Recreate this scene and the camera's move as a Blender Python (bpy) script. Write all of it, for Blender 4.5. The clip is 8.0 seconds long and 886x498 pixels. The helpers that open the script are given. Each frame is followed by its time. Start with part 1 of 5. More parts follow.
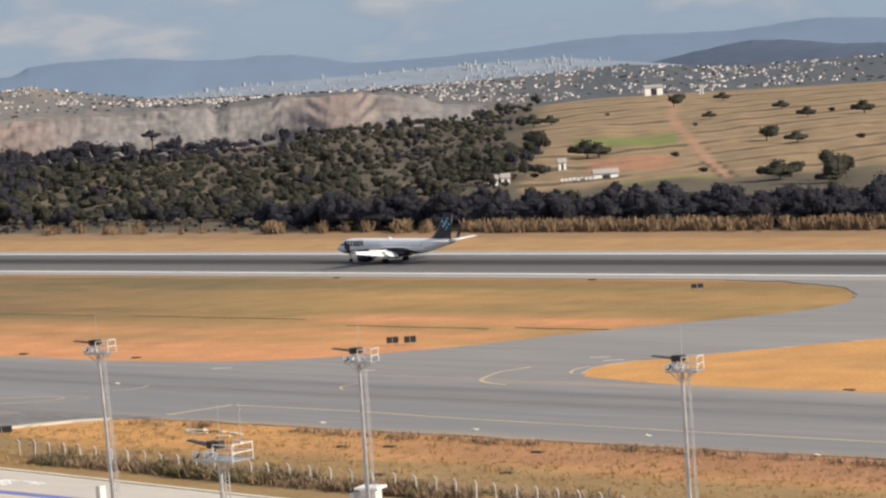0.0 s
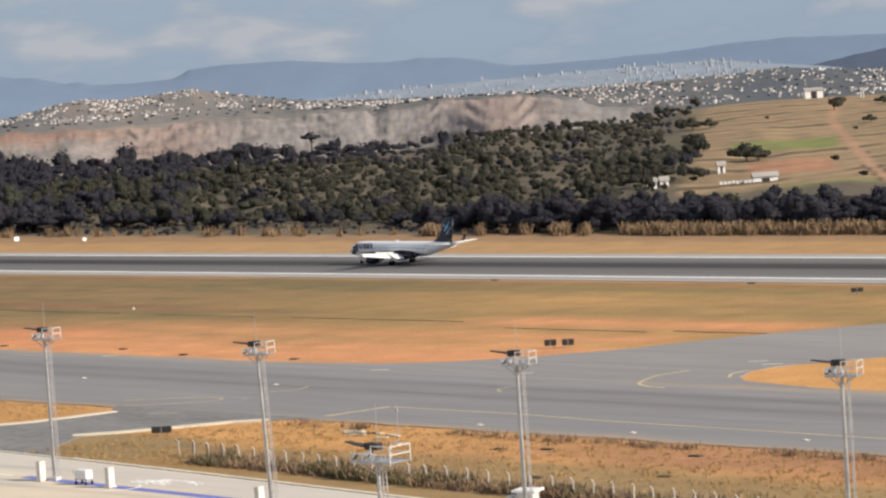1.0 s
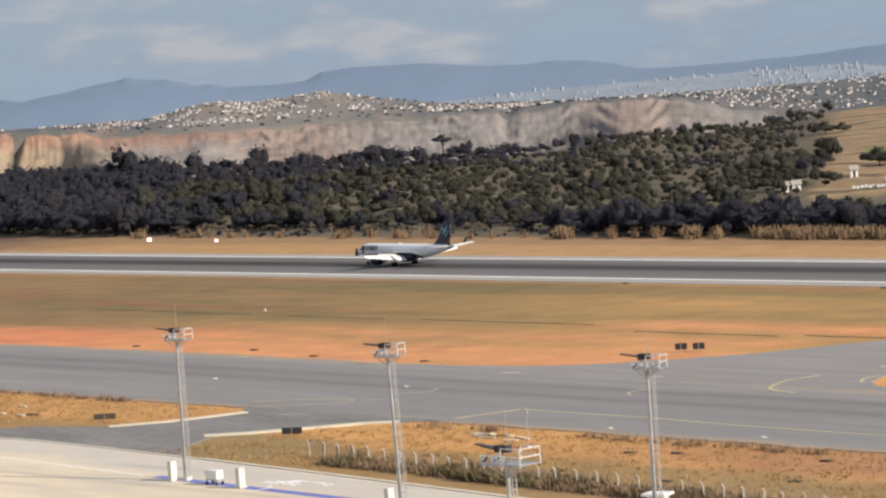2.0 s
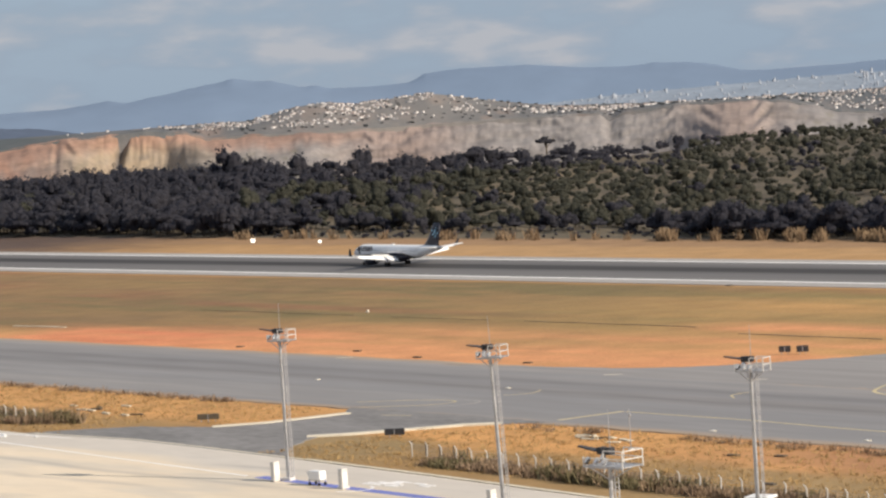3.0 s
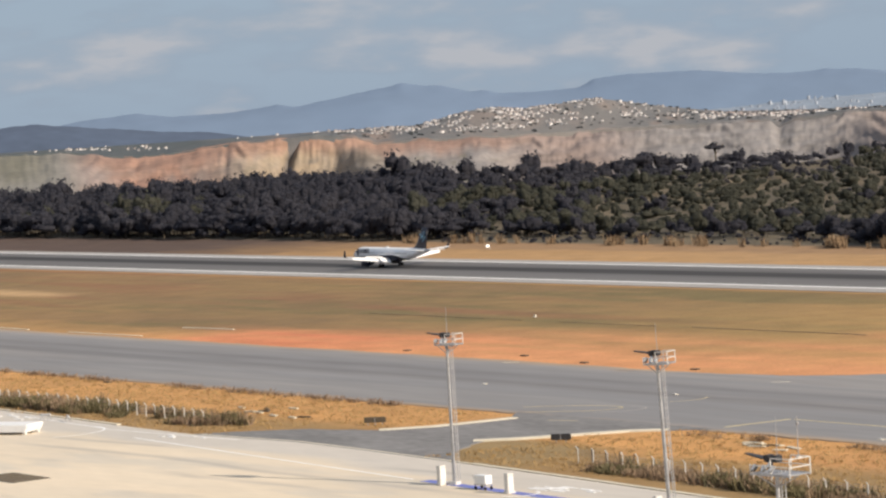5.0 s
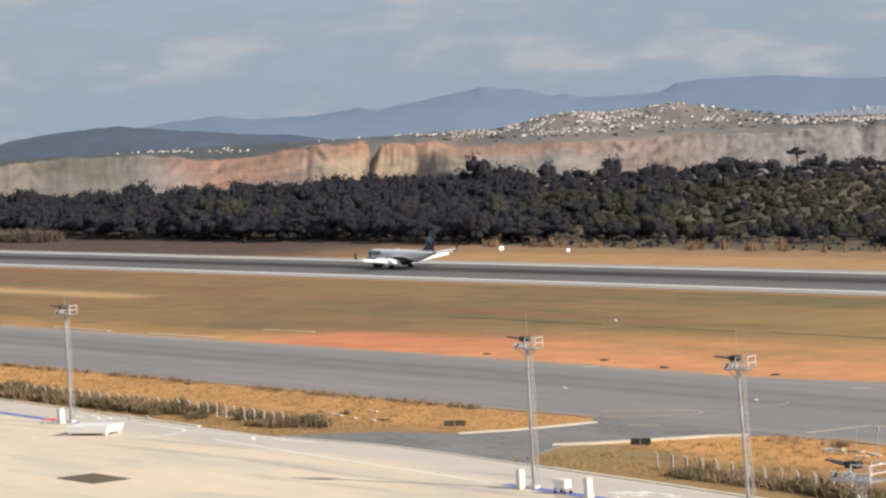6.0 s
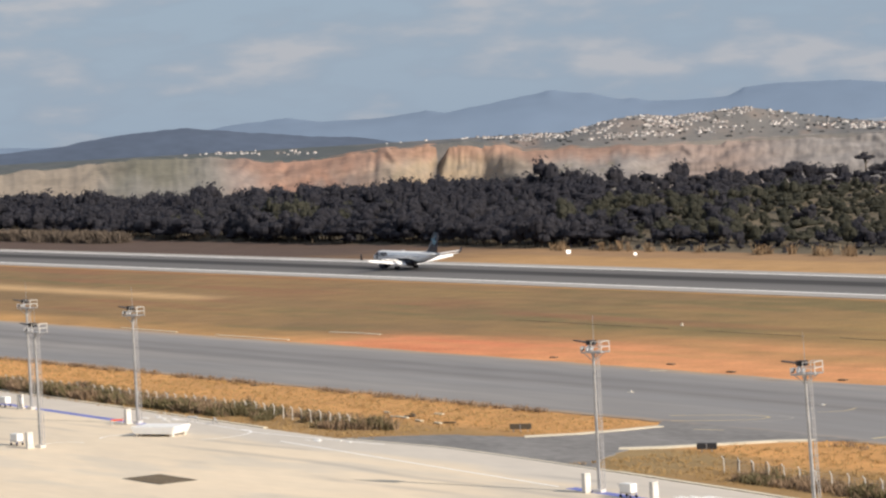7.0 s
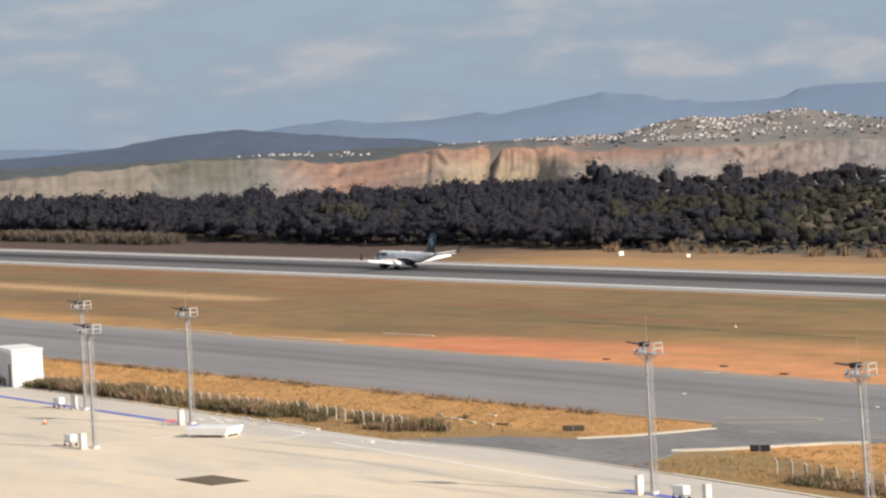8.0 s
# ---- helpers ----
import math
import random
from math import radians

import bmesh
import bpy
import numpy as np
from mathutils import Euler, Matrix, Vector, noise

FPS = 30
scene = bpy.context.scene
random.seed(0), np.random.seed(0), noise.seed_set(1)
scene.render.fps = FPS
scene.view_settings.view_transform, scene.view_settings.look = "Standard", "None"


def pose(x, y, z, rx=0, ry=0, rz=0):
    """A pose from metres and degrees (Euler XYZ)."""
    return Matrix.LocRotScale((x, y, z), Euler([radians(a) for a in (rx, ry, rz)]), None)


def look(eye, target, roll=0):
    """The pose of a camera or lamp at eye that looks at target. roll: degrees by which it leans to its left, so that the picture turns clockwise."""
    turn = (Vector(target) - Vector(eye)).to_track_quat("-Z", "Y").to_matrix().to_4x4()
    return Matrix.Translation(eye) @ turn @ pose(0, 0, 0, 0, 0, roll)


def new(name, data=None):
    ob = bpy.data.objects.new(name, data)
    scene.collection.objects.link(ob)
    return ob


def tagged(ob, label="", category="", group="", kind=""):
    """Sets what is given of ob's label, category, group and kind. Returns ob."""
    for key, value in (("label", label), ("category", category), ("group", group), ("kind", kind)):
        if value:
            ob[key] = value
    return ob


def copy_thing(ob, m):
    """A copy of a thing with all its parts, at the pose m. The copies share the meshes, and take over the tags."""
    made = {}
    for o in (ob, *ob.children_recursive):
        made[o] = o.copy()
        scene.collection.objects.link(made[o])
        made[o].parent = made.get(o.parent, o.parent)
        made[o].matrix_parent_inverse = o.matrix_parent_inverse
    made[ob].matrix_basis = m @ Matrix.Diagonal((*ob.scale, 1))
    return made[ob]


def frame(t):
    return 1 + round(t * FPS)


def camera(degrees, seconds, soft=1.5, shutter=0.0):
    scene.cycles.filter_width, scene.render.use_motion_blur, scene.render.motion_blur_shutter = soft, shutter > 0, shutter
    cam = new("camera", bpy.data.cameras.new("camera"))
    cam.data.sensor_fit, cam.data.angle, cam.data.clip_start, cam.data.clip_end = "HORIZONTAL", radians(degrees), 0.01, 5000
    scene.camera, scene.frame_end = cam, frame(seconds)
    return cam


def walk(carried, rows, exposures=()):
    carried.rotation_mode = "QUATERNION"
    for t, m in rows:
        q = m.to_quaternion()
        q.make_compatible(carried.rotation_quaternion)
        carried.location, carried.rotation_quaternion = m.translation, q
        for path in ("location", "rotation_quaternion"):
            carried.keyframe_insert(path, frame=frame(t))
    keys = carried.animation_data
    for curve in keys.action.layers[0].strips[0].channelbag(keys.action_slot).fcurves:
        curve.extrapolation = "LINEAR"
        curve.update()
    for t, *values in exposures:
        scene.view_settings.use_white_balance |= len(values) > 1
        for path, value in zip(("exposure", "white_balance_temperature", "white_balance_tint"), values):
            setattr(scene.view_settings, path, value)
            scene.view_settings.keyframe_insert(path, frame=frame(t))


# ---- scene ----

from math import atan, cos, exp, hypot, pi, sin, tan

# ---------------------------------------------------------------- camera
EYE = Vector((0.0, 0.0, 47.59))
cam = camera(16.227, 8.0, soft=2.4)
# seconds, turn to the left of +y, tilt, lean (degrees)
TURNS = [
    (0.0, 43.777, -3.752, -3.725),
    (0.5, 45.296, -3.631, -3.753),
    (1.0, 46.690, -3.516, -3.692),
    (1.5, 47.953, -3.410, -3.617),
    (3.0, 50.995, -3.171, -3.500),
    (3.5, 51.763, -3.116, -3.491),
    (4.0, 52.531, -3.049, -3.373),
    (4.5, 53.303, -2.976, -3.311),
    (6.0, 55.563, -2.756, -2.975),
    (6.5, 56.213, -2.690, -2.872),
    (7.0, 56.792, -2.639, -2.724),
    (7.5, 57.311, -2.600, -2.677),
    (8.0, 57.767, -2.565, -2.721),
]


def heading(yaw, pitch):
    a, p = radians(yaw), radians(pitch)
    return Vector((-sin(a) * cos(p), cos(a) * cos(p), sin(p)))


walk(cam, [(t, look(EYE, EYE + heading(y, p) * 100, r)) for t, y, p, r in TURNS])

# ---------------------------------------------------------------- light
SUN_ELEVATION = radians(27)
SUN_WAY = Vector((0.955 * cos(SUN_ELEVATION), 0.297 * cos(SUN_ELEVATION), sin(SUN_ELEVATION)))
scene.view_settings.exposure = 0.25
sun = new("sun", bpy.data.lights.new("sun", "SUN"))
sun.data.energy, sun.data.angle, sun.data.color = 5.0, radians(0.6), (1.0, 0.87, 0.72)
sun.matrix_world = look(Vector((0, 0, 400)), Vector((0, 0, 400)) - SUN_WAY)

world = bpy.data.worlds.new("sky")
scene.world = world
world.use_nodes = True
wn, wl = world.node_tree.nodes, world.node_tree.links
wn.clear()
sky = wn.new("ShaderNodeTexSky")
sky.sky_type, sky.sun_disc = "NISHITA", False
sky.sun_elevation, sky.sun_rotation = SUN_ELEVATION, math.atan2(SUN_WAY.x, SUN_WAY.y)
sky.air_density, sky.dust_density, sky.ozone_density = 1.0, 0.6, 2.0
coord = wn.new("ShaderNodeTexCoord")
stretch = wn.new("ShaderNodeMapping")
stretch.inputs["Scale"].default_value = (21, 21, 72)
puffs = wn.new("ShaderNodeTexNoise")
puffs.inputs["Scale"].default_value, puffs.inputs["Detail"].default_value = 1.0, 6
puffs.inputs["Roughness"].default_value = 0.5
# clouds gather a little with height above the horizon, up to a limit
split, rise, most, gather = (wn.new(k) for k in ("ShaderNodeSeparateXYZ", "ShaderNodeMath", "ShaderNodeMath", "ShaderNodeMath"))
rise.operation, most.operation, gather.operation = "MULTIPLY", "MINIMUM", "ADD"
rise.inputs[1].default_value, most.inputs[1].default_value = 4.2, 0.13
cover = wn.new("ShaderNodeValToRGB")
cover.color_ramp.elements[0].position, cover.color_ramp.elements[1].position = 0.48, 0.72
cover.color_ramp.elements[0].color, cover.color_ramp.elements[1].color = (0, 0, 0, 1), (.62, .62, .62, 1)
# grey undersides, pale tops
cloud = wn.new("ShaderNodeValToRGB")
cloud.color_ramp.elements[0].position, cloud.color_ramp.elements[1].position = 0.55, 0.70
cloud.color_ramp.elements[0].color, cloud.color_ramp.elements[1].color = (2.9, 3.4, 4.2, 1), (5.3, 5.1, 5.2, 1)
veil = wn.new("ShaderNodeMix")
veil.data_type = "RGBA"
haze = wn.new("ShaderNodeMix")
haze.data_type = "RGBA"
haze.inputs["Factor"].default_value = 0.88
haze.inputs["B"].default_value = (3.1, 4.0, 5.2, 1)
back = wn.new("ShaderNodeBackground")
back.inputs["Strength"].default_value = 0.085
out = wn.new("ShaderNodeOutputWorld")
wl.new(coord.outputs["Generated"], stretch.inputs["Vector"])
wl.new(stretch.outputs["Vector"], puffs.inputs["Vector"])
wl.new(coord.outputs["Generated"], split.inputs["Vector"])
wl.new(split.outputs["Z"], rise.inputs[0])
wl.new(rise.outputs["Value"], most.inputs[0])
wl.new(puffs.outputs["Fac"], gather.inputs[0])
wl.new(most.outputs["Value"], gather.inputs[1])
wl.new(gather.outputs["Value"], cover.inputs["Fac"])
wl.new(gather.outputs["Value"], cloud.inputs["Fac"])
wl.new(cloud.outputs["Color"], veil.inputs["B"])
wl.new(sky.outputs["Color"], haze.inputs["A"])
wl.new(haze.outputs["Result"], veil.inputs["A"])
wl.new(cover.outputs["Color"], veil.inputs["Factor"])
wl.new(veil.outputs["Result"], back.inputs["Color"])
wl.new(back.outputs["Background"], out.inputs["Surface"])


# ---------------------------------------------------------------- materials
def material(name, colour, rough=0.8, metal=0.0, vary=0.25, size=1.0, size2=0.08, tint=None, bump=0.0,
             glow=0.0, squash=(1, 1, 1), attribute="", island=0.0, sheen=0.3, through_light=0.0):
    """Base colour with variation at two scales (metres), relief, and at need a colour attribute or a change by island."""
    m = bpy.data.materials.new(name)
    m.use_nodes = True
    n, l = m.node_tree.nodes, m.node_tree.links
    b = n["Principled BSDF"]
    b.inputs["Roughness"].default_value, b.inputs["Metallic"].default_value = rough, metal
    b.inputs["Specular IOR Level"].default_value = sheen if rough > .7 else .5
    geo = n.new("ShaderNodeNewGeometry")
    mp = n.new("ShaderNodeMapping")
    mp.inputs["Scale"].default_value = squash
    l.new(geo.outputs["Position"], mp.inputs["Vector"])
    coarse, fine = n.new("ShaderNodeTexNoise"), n.new("ShaderNodeTexNoise")
    for tex, s in ((coarse, size), (fine, size2)):
        tex.inputs["Scale"].default_value, tex.inputs["Detail"].default_value = 1 / s, 4
        l.new(mp.outputs["Vector"], tex.inputs["Vector"])
    total = n.new("ShaderNodeMath")
    total.operation = "ADD"
    l.new(coarse.outputs["Fac"], total.inputs[0])
    l.new(fine.outputs["Fac"], total.inputs[1])
    gain = n.new("ShaderNodeMapRange")
    gain.inputs["From Min"].default_value, gain.inputs["From Max"].default_value = 0.65, 1.35
    gain.inputs["To Min"].default_value, gain.inputs["To Max"].default_value = 1 - vary, 1 + vary
    l.new(total.outputs["Value"], gain.inputs["Value"])
    last = gain.outputs["Result"]
    if island:
        spread = n.new("ShaderNodeMapRange")
        spread.inputs["To Min"].default_value, spread.inputs["To Max"].default_value = 1 - island, 1 + island
        l.new(geo.outputs["Random Per Island"], spread.inputs["Value"])
        times = n.new("ShaderNodeMath")
        times.operation = "MULTIPLY"
        l.new(last, times.inputs[0])
        l.new(spread.outputs["Result"], times.inputs[1])
        last = times.outputs["Value"]
    scale = n.new("ShaderNodeVectorMath")
    scale.operation = "SCALE"
    scale.inputs[0].default_value = colour
    if attribute:
        at = n.new("ShaderNodeAttribute")
        at.attribute_name = attribute
        l.new(at.outputs["Color"], scale.inputs[0])
    elif tint:
        mix = n.new("ShaderNodeMix")
        mix.data_type = "RGBA"
        mix.inputs["A"].default_value, mix.inputs["B"].default_value = (*colour, 1), (*tint, 1)
        l.new(coarse.outputs["Fac"], mix.inputs["Factor"])
        l.new(mix.outputs["Result"], scale.inputs[0])
    l.new(last, scale.inputs["Scale"])
    l.new(scale.outputs["Vector"], b.inputs["Base Color"])
    if through_light:
        thin, both = n.new("ShaderNodeBsdfTranslucent"), n.new("ShaderNodeMixShader")
        both.inputs["Fac"].default_value = through_light
        l.new(scale.outputs["Vector"], thin.inputs["Color"])
        l.new(b.outputs["BSDF"], both.inputs[1])
        l.new(thin.outputs["BSDF"], both.inputs[2])
        l.new(both.outputs["Shader"], n["Material Output"].inputs["Surface"])
    if glow:
        l.new(scale.outputs["Vector"], b.inputs["Emission Color"])
        b.inputs["Emission Strength"].default_value = glow
    if bump:
        bp = n.new("ShaderNodeBump")
        bp.inputs["Strength"].default_value, bp.inputs["Distance"].default_value = 0.6, bump
        l.new(total.outputs["Value"], bp.inputs["Height"])
        l.new(bp.outputs["Normal"], b.inputs["Normal"])
    return m


GROUND = material("dry_ground", (0.3, 0.2, 0.1), 0.95, vary=0.22, size=9, size2=0.7, attribute="cover", bump=0.05)
ASPHALT = material("grey_asphalt", (0.268, 0.256, 0.250), 0.85, vary=0.17, size=40, size2=3.0, squash=(0.1, 1, 1))
RUNWAY = material("runway_asphalt", (0.16, 0.155, 0.153), 0.85, vary=0.10, size=25, size2=2.0, squash=(0.08, 1, 1), attribute="cover")
TAXIWAY = material("taxiway_asphalt", (0.26, 0.25, 0.245), 0.85, vary=0.10, size=30, size2=2.0, squash=(0.12, 1, 1), attribute="cover")
DARK_ASPHALT = material("dark_asphalt", (0.205, 0.198, 0.195), 0.85, vary=0.3, size=9, size2=1.2, squash=(.5, 1, 1))
SHOULDER = material("pale_shoulder", (0.36, 0.34, 0.32), 0.9, vary=0.15, size=20, size2=1.0, squash=(0.2, 1, 1))
CONCRETE = material("apron_concrete", (0.58, 0.53, 0.46), 0.85, vary=0.12, size=26, size2=1.4, tint=(0.78, 0.66, 0.50), squash=(0.3, 1, 1))
APRON = material("stained_apron_concrete", (0.64, 0.56, 0.45), 0.85, vary=0.06, size=20, size2=1.4, squash=(0.3, 1, 1), attribute="cover")
CREAM = material("cream_concrete", (0.66, 0.60, 0.48), 0.85, vary=0.15, size=6, size2=0.5)
PALE_BLOCK = material("pale_concrete_block", (0.60, 0.58, 0.55), 0.85, vary=0.15, size=1.5, size2=0.2)
WHITE_LINE = material("white_road_paint", (0.86, 0.85, 0.83), 0.7, vary=0.12, size=5, size2=0.5)
YELLOW_LINE = material("worn_yellow_paint", (0.50, 0.42, 0.25), 0.7, vary=0.25, size=8, size2=0.6)
BLUE_LINE = material("blue_road_paint", (0.16, 0.19, 0.50), 0.7, vary=0.2, size=5, size2=0.5)
STEEL = material("galvanised_steel", (0.40, 0.40, 0.41), 0.5, 0.4, vary=0.3, size=0.9, size2=0.15)
DARK_METAL = material("dark_lamp_housing", (0.035, 0.035, 0.04), 0.5, 0.2, vary=0.2, size=0.6, size2=0.1)
LAMP_GLASS = material("pale_lamp_glass", (0.75, 0.76, 0.78), 0.2, vary=0.05, size=0.3)
WHITE_PAINT = material("white_painted_sheet", (0.80, 0.80, 0.79), 0.55, vary=0.07, size=1.5, size2=0.2)
PLANE_WHITE = material("aircraft_white", (0.90, 0.90, 0.90), 0.34, vary=0.03, size=3, size2=0.5)
PLANE_NAVY = material("aircraft_navy", (0.010, 0.012, 0.026), 0.35, vary=0.1, size=2, size2=0.4)
PLANE_BLUE = material("aircraft_sky_blue", (0.30, 0.55, 0.70), 0.35, vary=0.1, size=1, size2=0.3)
PLANE_METAL = material("bare_metal", (0.55, 0.55, 0.57), 0.3, 0.8, vary=0.1, size=1, size2=0.2)
GLASS_DARK = material("dark_cockpit_glass", (0.02, 0.022, 0.028), 0.1, vary=0.05)
TYRE = material("black_rubber", (0.02, 0.02, 0.02), 0.8, vary=0.2, size=0.3, size2=0.05)
# Cloud shade and the blue of distance are both mixed into this leaf colour.
LEAF = material("dark_leaves_shade_haze", (0.074, 0.076, 0.100), 0.95, vary=0.14, size=40, size2=6.0, tint=(0.092, 0.090, 0.102), island=0.03, sheen=.05, through_light=.62)
LEAF_LIGHT = material("olive_leaves", (0.086, 0.092, 0.078), 0.95, vary=0.16, size=30, size2=6.0, tint=(0.122, 0.118, 0.092), island=0.04, sheen=.05, through_light=.6)
# Far town trees: haze is mixed into the leaf colour, hence the pale blue.
HAZY_LEAF = material("haze_painted_leaves", (0.125, 0.135, 0.142), 0.95, vary=0.25, size=40, size2=6.0, island=0.2, sheen=.05, through_light=.5)
BARK = material("grey_bark", (0.10, 0.08, 0.06), 0.9, vary=0.3, size=0.8, size2=0.1)
DRY_STALKS = material("dry_grass_stalks", (0.40, 0.26, 0.12), 0.95, vary=0.2, size=6, size2=0.5, tint=(0.32, 0.225, 0.105), island=0.12, sheen=.1)
BROWN_BUSH = material("brown_scrub", (0.29, 0.195, 0.135), 0.95, vary=0.35, size=7, size2=0.6, tint=(0.22, 0.17, 0.11), island=0.25, sheen=.1)
THICKET = material("grey_brown_thicket", (0.155, 0.125, 0.10), 0.95, vary=0.25, size=8, size2=0.8, tint=(0.11, 0.09, 0.075), island=0.15, sheen=.1)
OLIVE_BUSH = material("olive_scrub", (0.17, 0.145, 0.078), 0.95, vary=0.3, size=5, size2=0.6, tint=(0.12, 0.105, 0.06), island=0.2, sheen=.1)
PLUMES = material("pale_reed_plumes", (0.30, 0.21, 0.13), 0.95, vary=0.25, size=8, size2=0.6, tint=(0.18, 0.13, 0.08), island=0.25)
ROCK = material("quarry_rock", (0.42, 0.33, 0.25), 0.95, vary=0.2, size=60, size2=7, attribute="cover", squash=(1, 1, 0.5))
HOUSE = material("painted_house", (0.46, 0.445, 0.44), 0.85, vary=0.1, size=20, island=0.4)
# Roof red is dulled towards haze in the base colour.
ROOF = material("haze_dulled_clay_roof", (0.30, 0.25, 0.235), 0.85, vary=0.15, size=20, island=0.5)
# Tower colour is shifted to the pale blue of haze.
TOWER = material("haze_painted_tower", (0.285, 0.315, 0.365), 0.9, vary=0.06, size=60, island=0.12)
# Far hills: blue haze put into the base colour and a steady glow.
MOUNTAIN = material("haze_glow_mountain", (0.108, 0.146, 0.205), 0.95, vary=0.06, size=260, size2=50, glow=0.5)
MOUNTAIN_NEAR = material("haze_glow_wooded_hill", (0.056, 0.074, 0.11), 0.95, vary=0.15, size=150, size2=25, glow=0.4)
CITY_HAZE = material("haze_glow_city_ground", (0.165, 0.193, 0.23), 0.95, vary=0.18, size=60, size2=10, glow=0.47)
ORANGE = material("orange_plastic", (0.75, 0.16, 0.03), 0.5, vary=0.1, size=0.3)
RED_WHITE = material("red_barrier_paint", (0.6, 0.10, 0.06), 0.5, vary=0.1, size=0.3)
GRATE = material("dark_iron_grate", (0.11, 0.09, 0.065), 0.7, 0.3, vary=0.3, size=0.8, size2=0.2)
BEACON = material("lit_lamp", (1.0, 0.95, 0.85), 0.4, vary=0.0, glow=1.3)


# ---------------------------------------------------------------- mesh helpers
def finish(name, bm, mat, parent=None, label="", smooth=False):
    me = bpy.data.meshes.new(name)
    bmesh.ops.recalc_face_normals(bm, faces=bm.faces)
    bm.to_mesh(me)
    bm.free()
    me.materials.append(mat)
    if smooth:
        me.polygons.foreach_set("use_smooth", [True] * len(me.polygons))
    ob = new(name, me)
    ob.parent = parent
    if label:
        tagged(ob, label)
    return ob


def part(name, bm, mat, parent, label="", smooth=False):
    return finish(name, bm, mat, parent, label, smooth)


def thing(name, x, y, z=0.0, rz=0.0, label="", category="", group="", kind=""):
    ob = new(name)
    ob.matrix_basis = pose(x, y, z, 0, 0, rz)
    return tagged(ob, label, category, group, kind)


def box(bm, x0, x1, y0, y1, z0, z1, bevel=0.0):
    r = bmesh.ops.create_cube(bm, size=1.0, matrix=Matrix.LocRotScale(
        ((x0 + x1) / 2, (y0 + y1) / 2, (z0 + z1) / 2), None, (x1 - x0, y1 - y0, z1 - z0)))
    if bevel:
        es = {e for v in r["verts"] for e in v.link_edges}
        bmesh.ops.bevel(bm, geom=list(es), offset=bevel, segments=2, affect="EDGES")
    return bm


def boxed(*a, **k):
    return box(bmesh.new(), *a, **k)


def rod(bm, a, b, r0, r1=None, sides=8):
    a, b = Vector(a), Vector(b)
    m = Matrix.Translation((a + b) / 2) @ (b - a).to_track_quat("Z", "Y").to_matrix().to_4x4()
    bmesh.ops.create_cone(bm, cap_ends=True, segments=sides, radius1=r0, radius2=r0 if r1 is None else r1,
                          depth=(b - a).length, matrix=m)
    return bm


def rounded(points, per=6):
    """A closed Catmull-Rom curve through a few corner points."""
    n, res = len(points), []
    for i in range(n):
        p = [Vector((*points[(i + k) % n], 0)) for k in (-1, 0, 1, 2)]
        for j in range(per):
            t = j / per
            res.append(0.5 * (2 * p[1] + (p[2] - p[0]) * t + (2 * p[0] - 5 * p[1] + 4 * p[2] - p[3]) * t * t
                              + (3 * p[1] - p[0] - 3 * p[2] + p[3]) * t ** 3))
    return [(v.x, v.y) for v in res]


def slab(name, outline, top, mat, thick=0.15, parent=None, label="", category="", kind="structure"):
    bm = bmesh.new()
    lo = [bm.verts.new((x, y, top - thick)) for x, y in outline]
    hi = [bm.verts.new((x, y, top)) for x, y in outline]
    f = [bm.faces.new(hi), bm.faces.new(lo[::-1])]
    for i in range(len(lo)):
        j = (i + 1) % len(lo)
        bm.faces.new((lo[i], lo[j], hi[j], hi[i]))
    bmesh.ops.triangulate(bm, faces=f)
    ob = finish(name, bm, mat, parent)
    return tagged(ob, label, category, "", kind) if not parent else ob


def stripe(points, width, top, thick=0.03):
    """A painted or laid strip along a line of points."""
    bm = bmesh.new()
    pts = [Vector((*p, 0)) for p in points]
    rows = []
    for i, p in enumerate(pts):
        d = (pts[min(i + 1, len(pts) - 1)] - pts[max(i - 1, 0)]).normalized()
        s = Vector((-d.y, d.x, 0)) * width / 2
        rows.append([bm.verts.new((q.x, q.y, z)) for q, z in ((p - s, top - thick), (p + s, top - thick), (p + s, top), (p - s, top))])
    for a, b in zip(rows, rows[1:]):
        for i in range(4):
            bm.faces.new((a[i], a[(i + 1) % 4], b[(i + 1) % 4], b[i]))
    bm.faces.new(rows[0][::-1])
    bm.faces.new(rows[-1])
    return bm


def flow(points, per=6):
    """An open smooth curve through a few points."""
    pts = [points[0], *points, points[-1]]
    res = []
    for i in range(len(points) - 1):
        p = [Vector((*q, 0)) for q in pts[i:i + 4]]
        for j in range(per):
            t = j / per
            res.append(0.5 * (2 * p[1] + (p[2] - p[0]) * t + (2 * p[0] - 5 * p[1] + 4 * p[2] - p[3]) * t * t
                              + (3 * p[1] - p[0] - 3 * p[2] + p[3]) * t ** 3))
    return [(v.x, v.y) for v in res] + [points[-1]]


def arc(cx, cy, rx, ry, a0, a1, n=16):
    return [(cx + rx * cos(radians(a0 + (a1 - a0) * i / n)), cy + ry * sin(radians(a0 + (a1 - a0) * i / n))) for i in range(n + 1)]


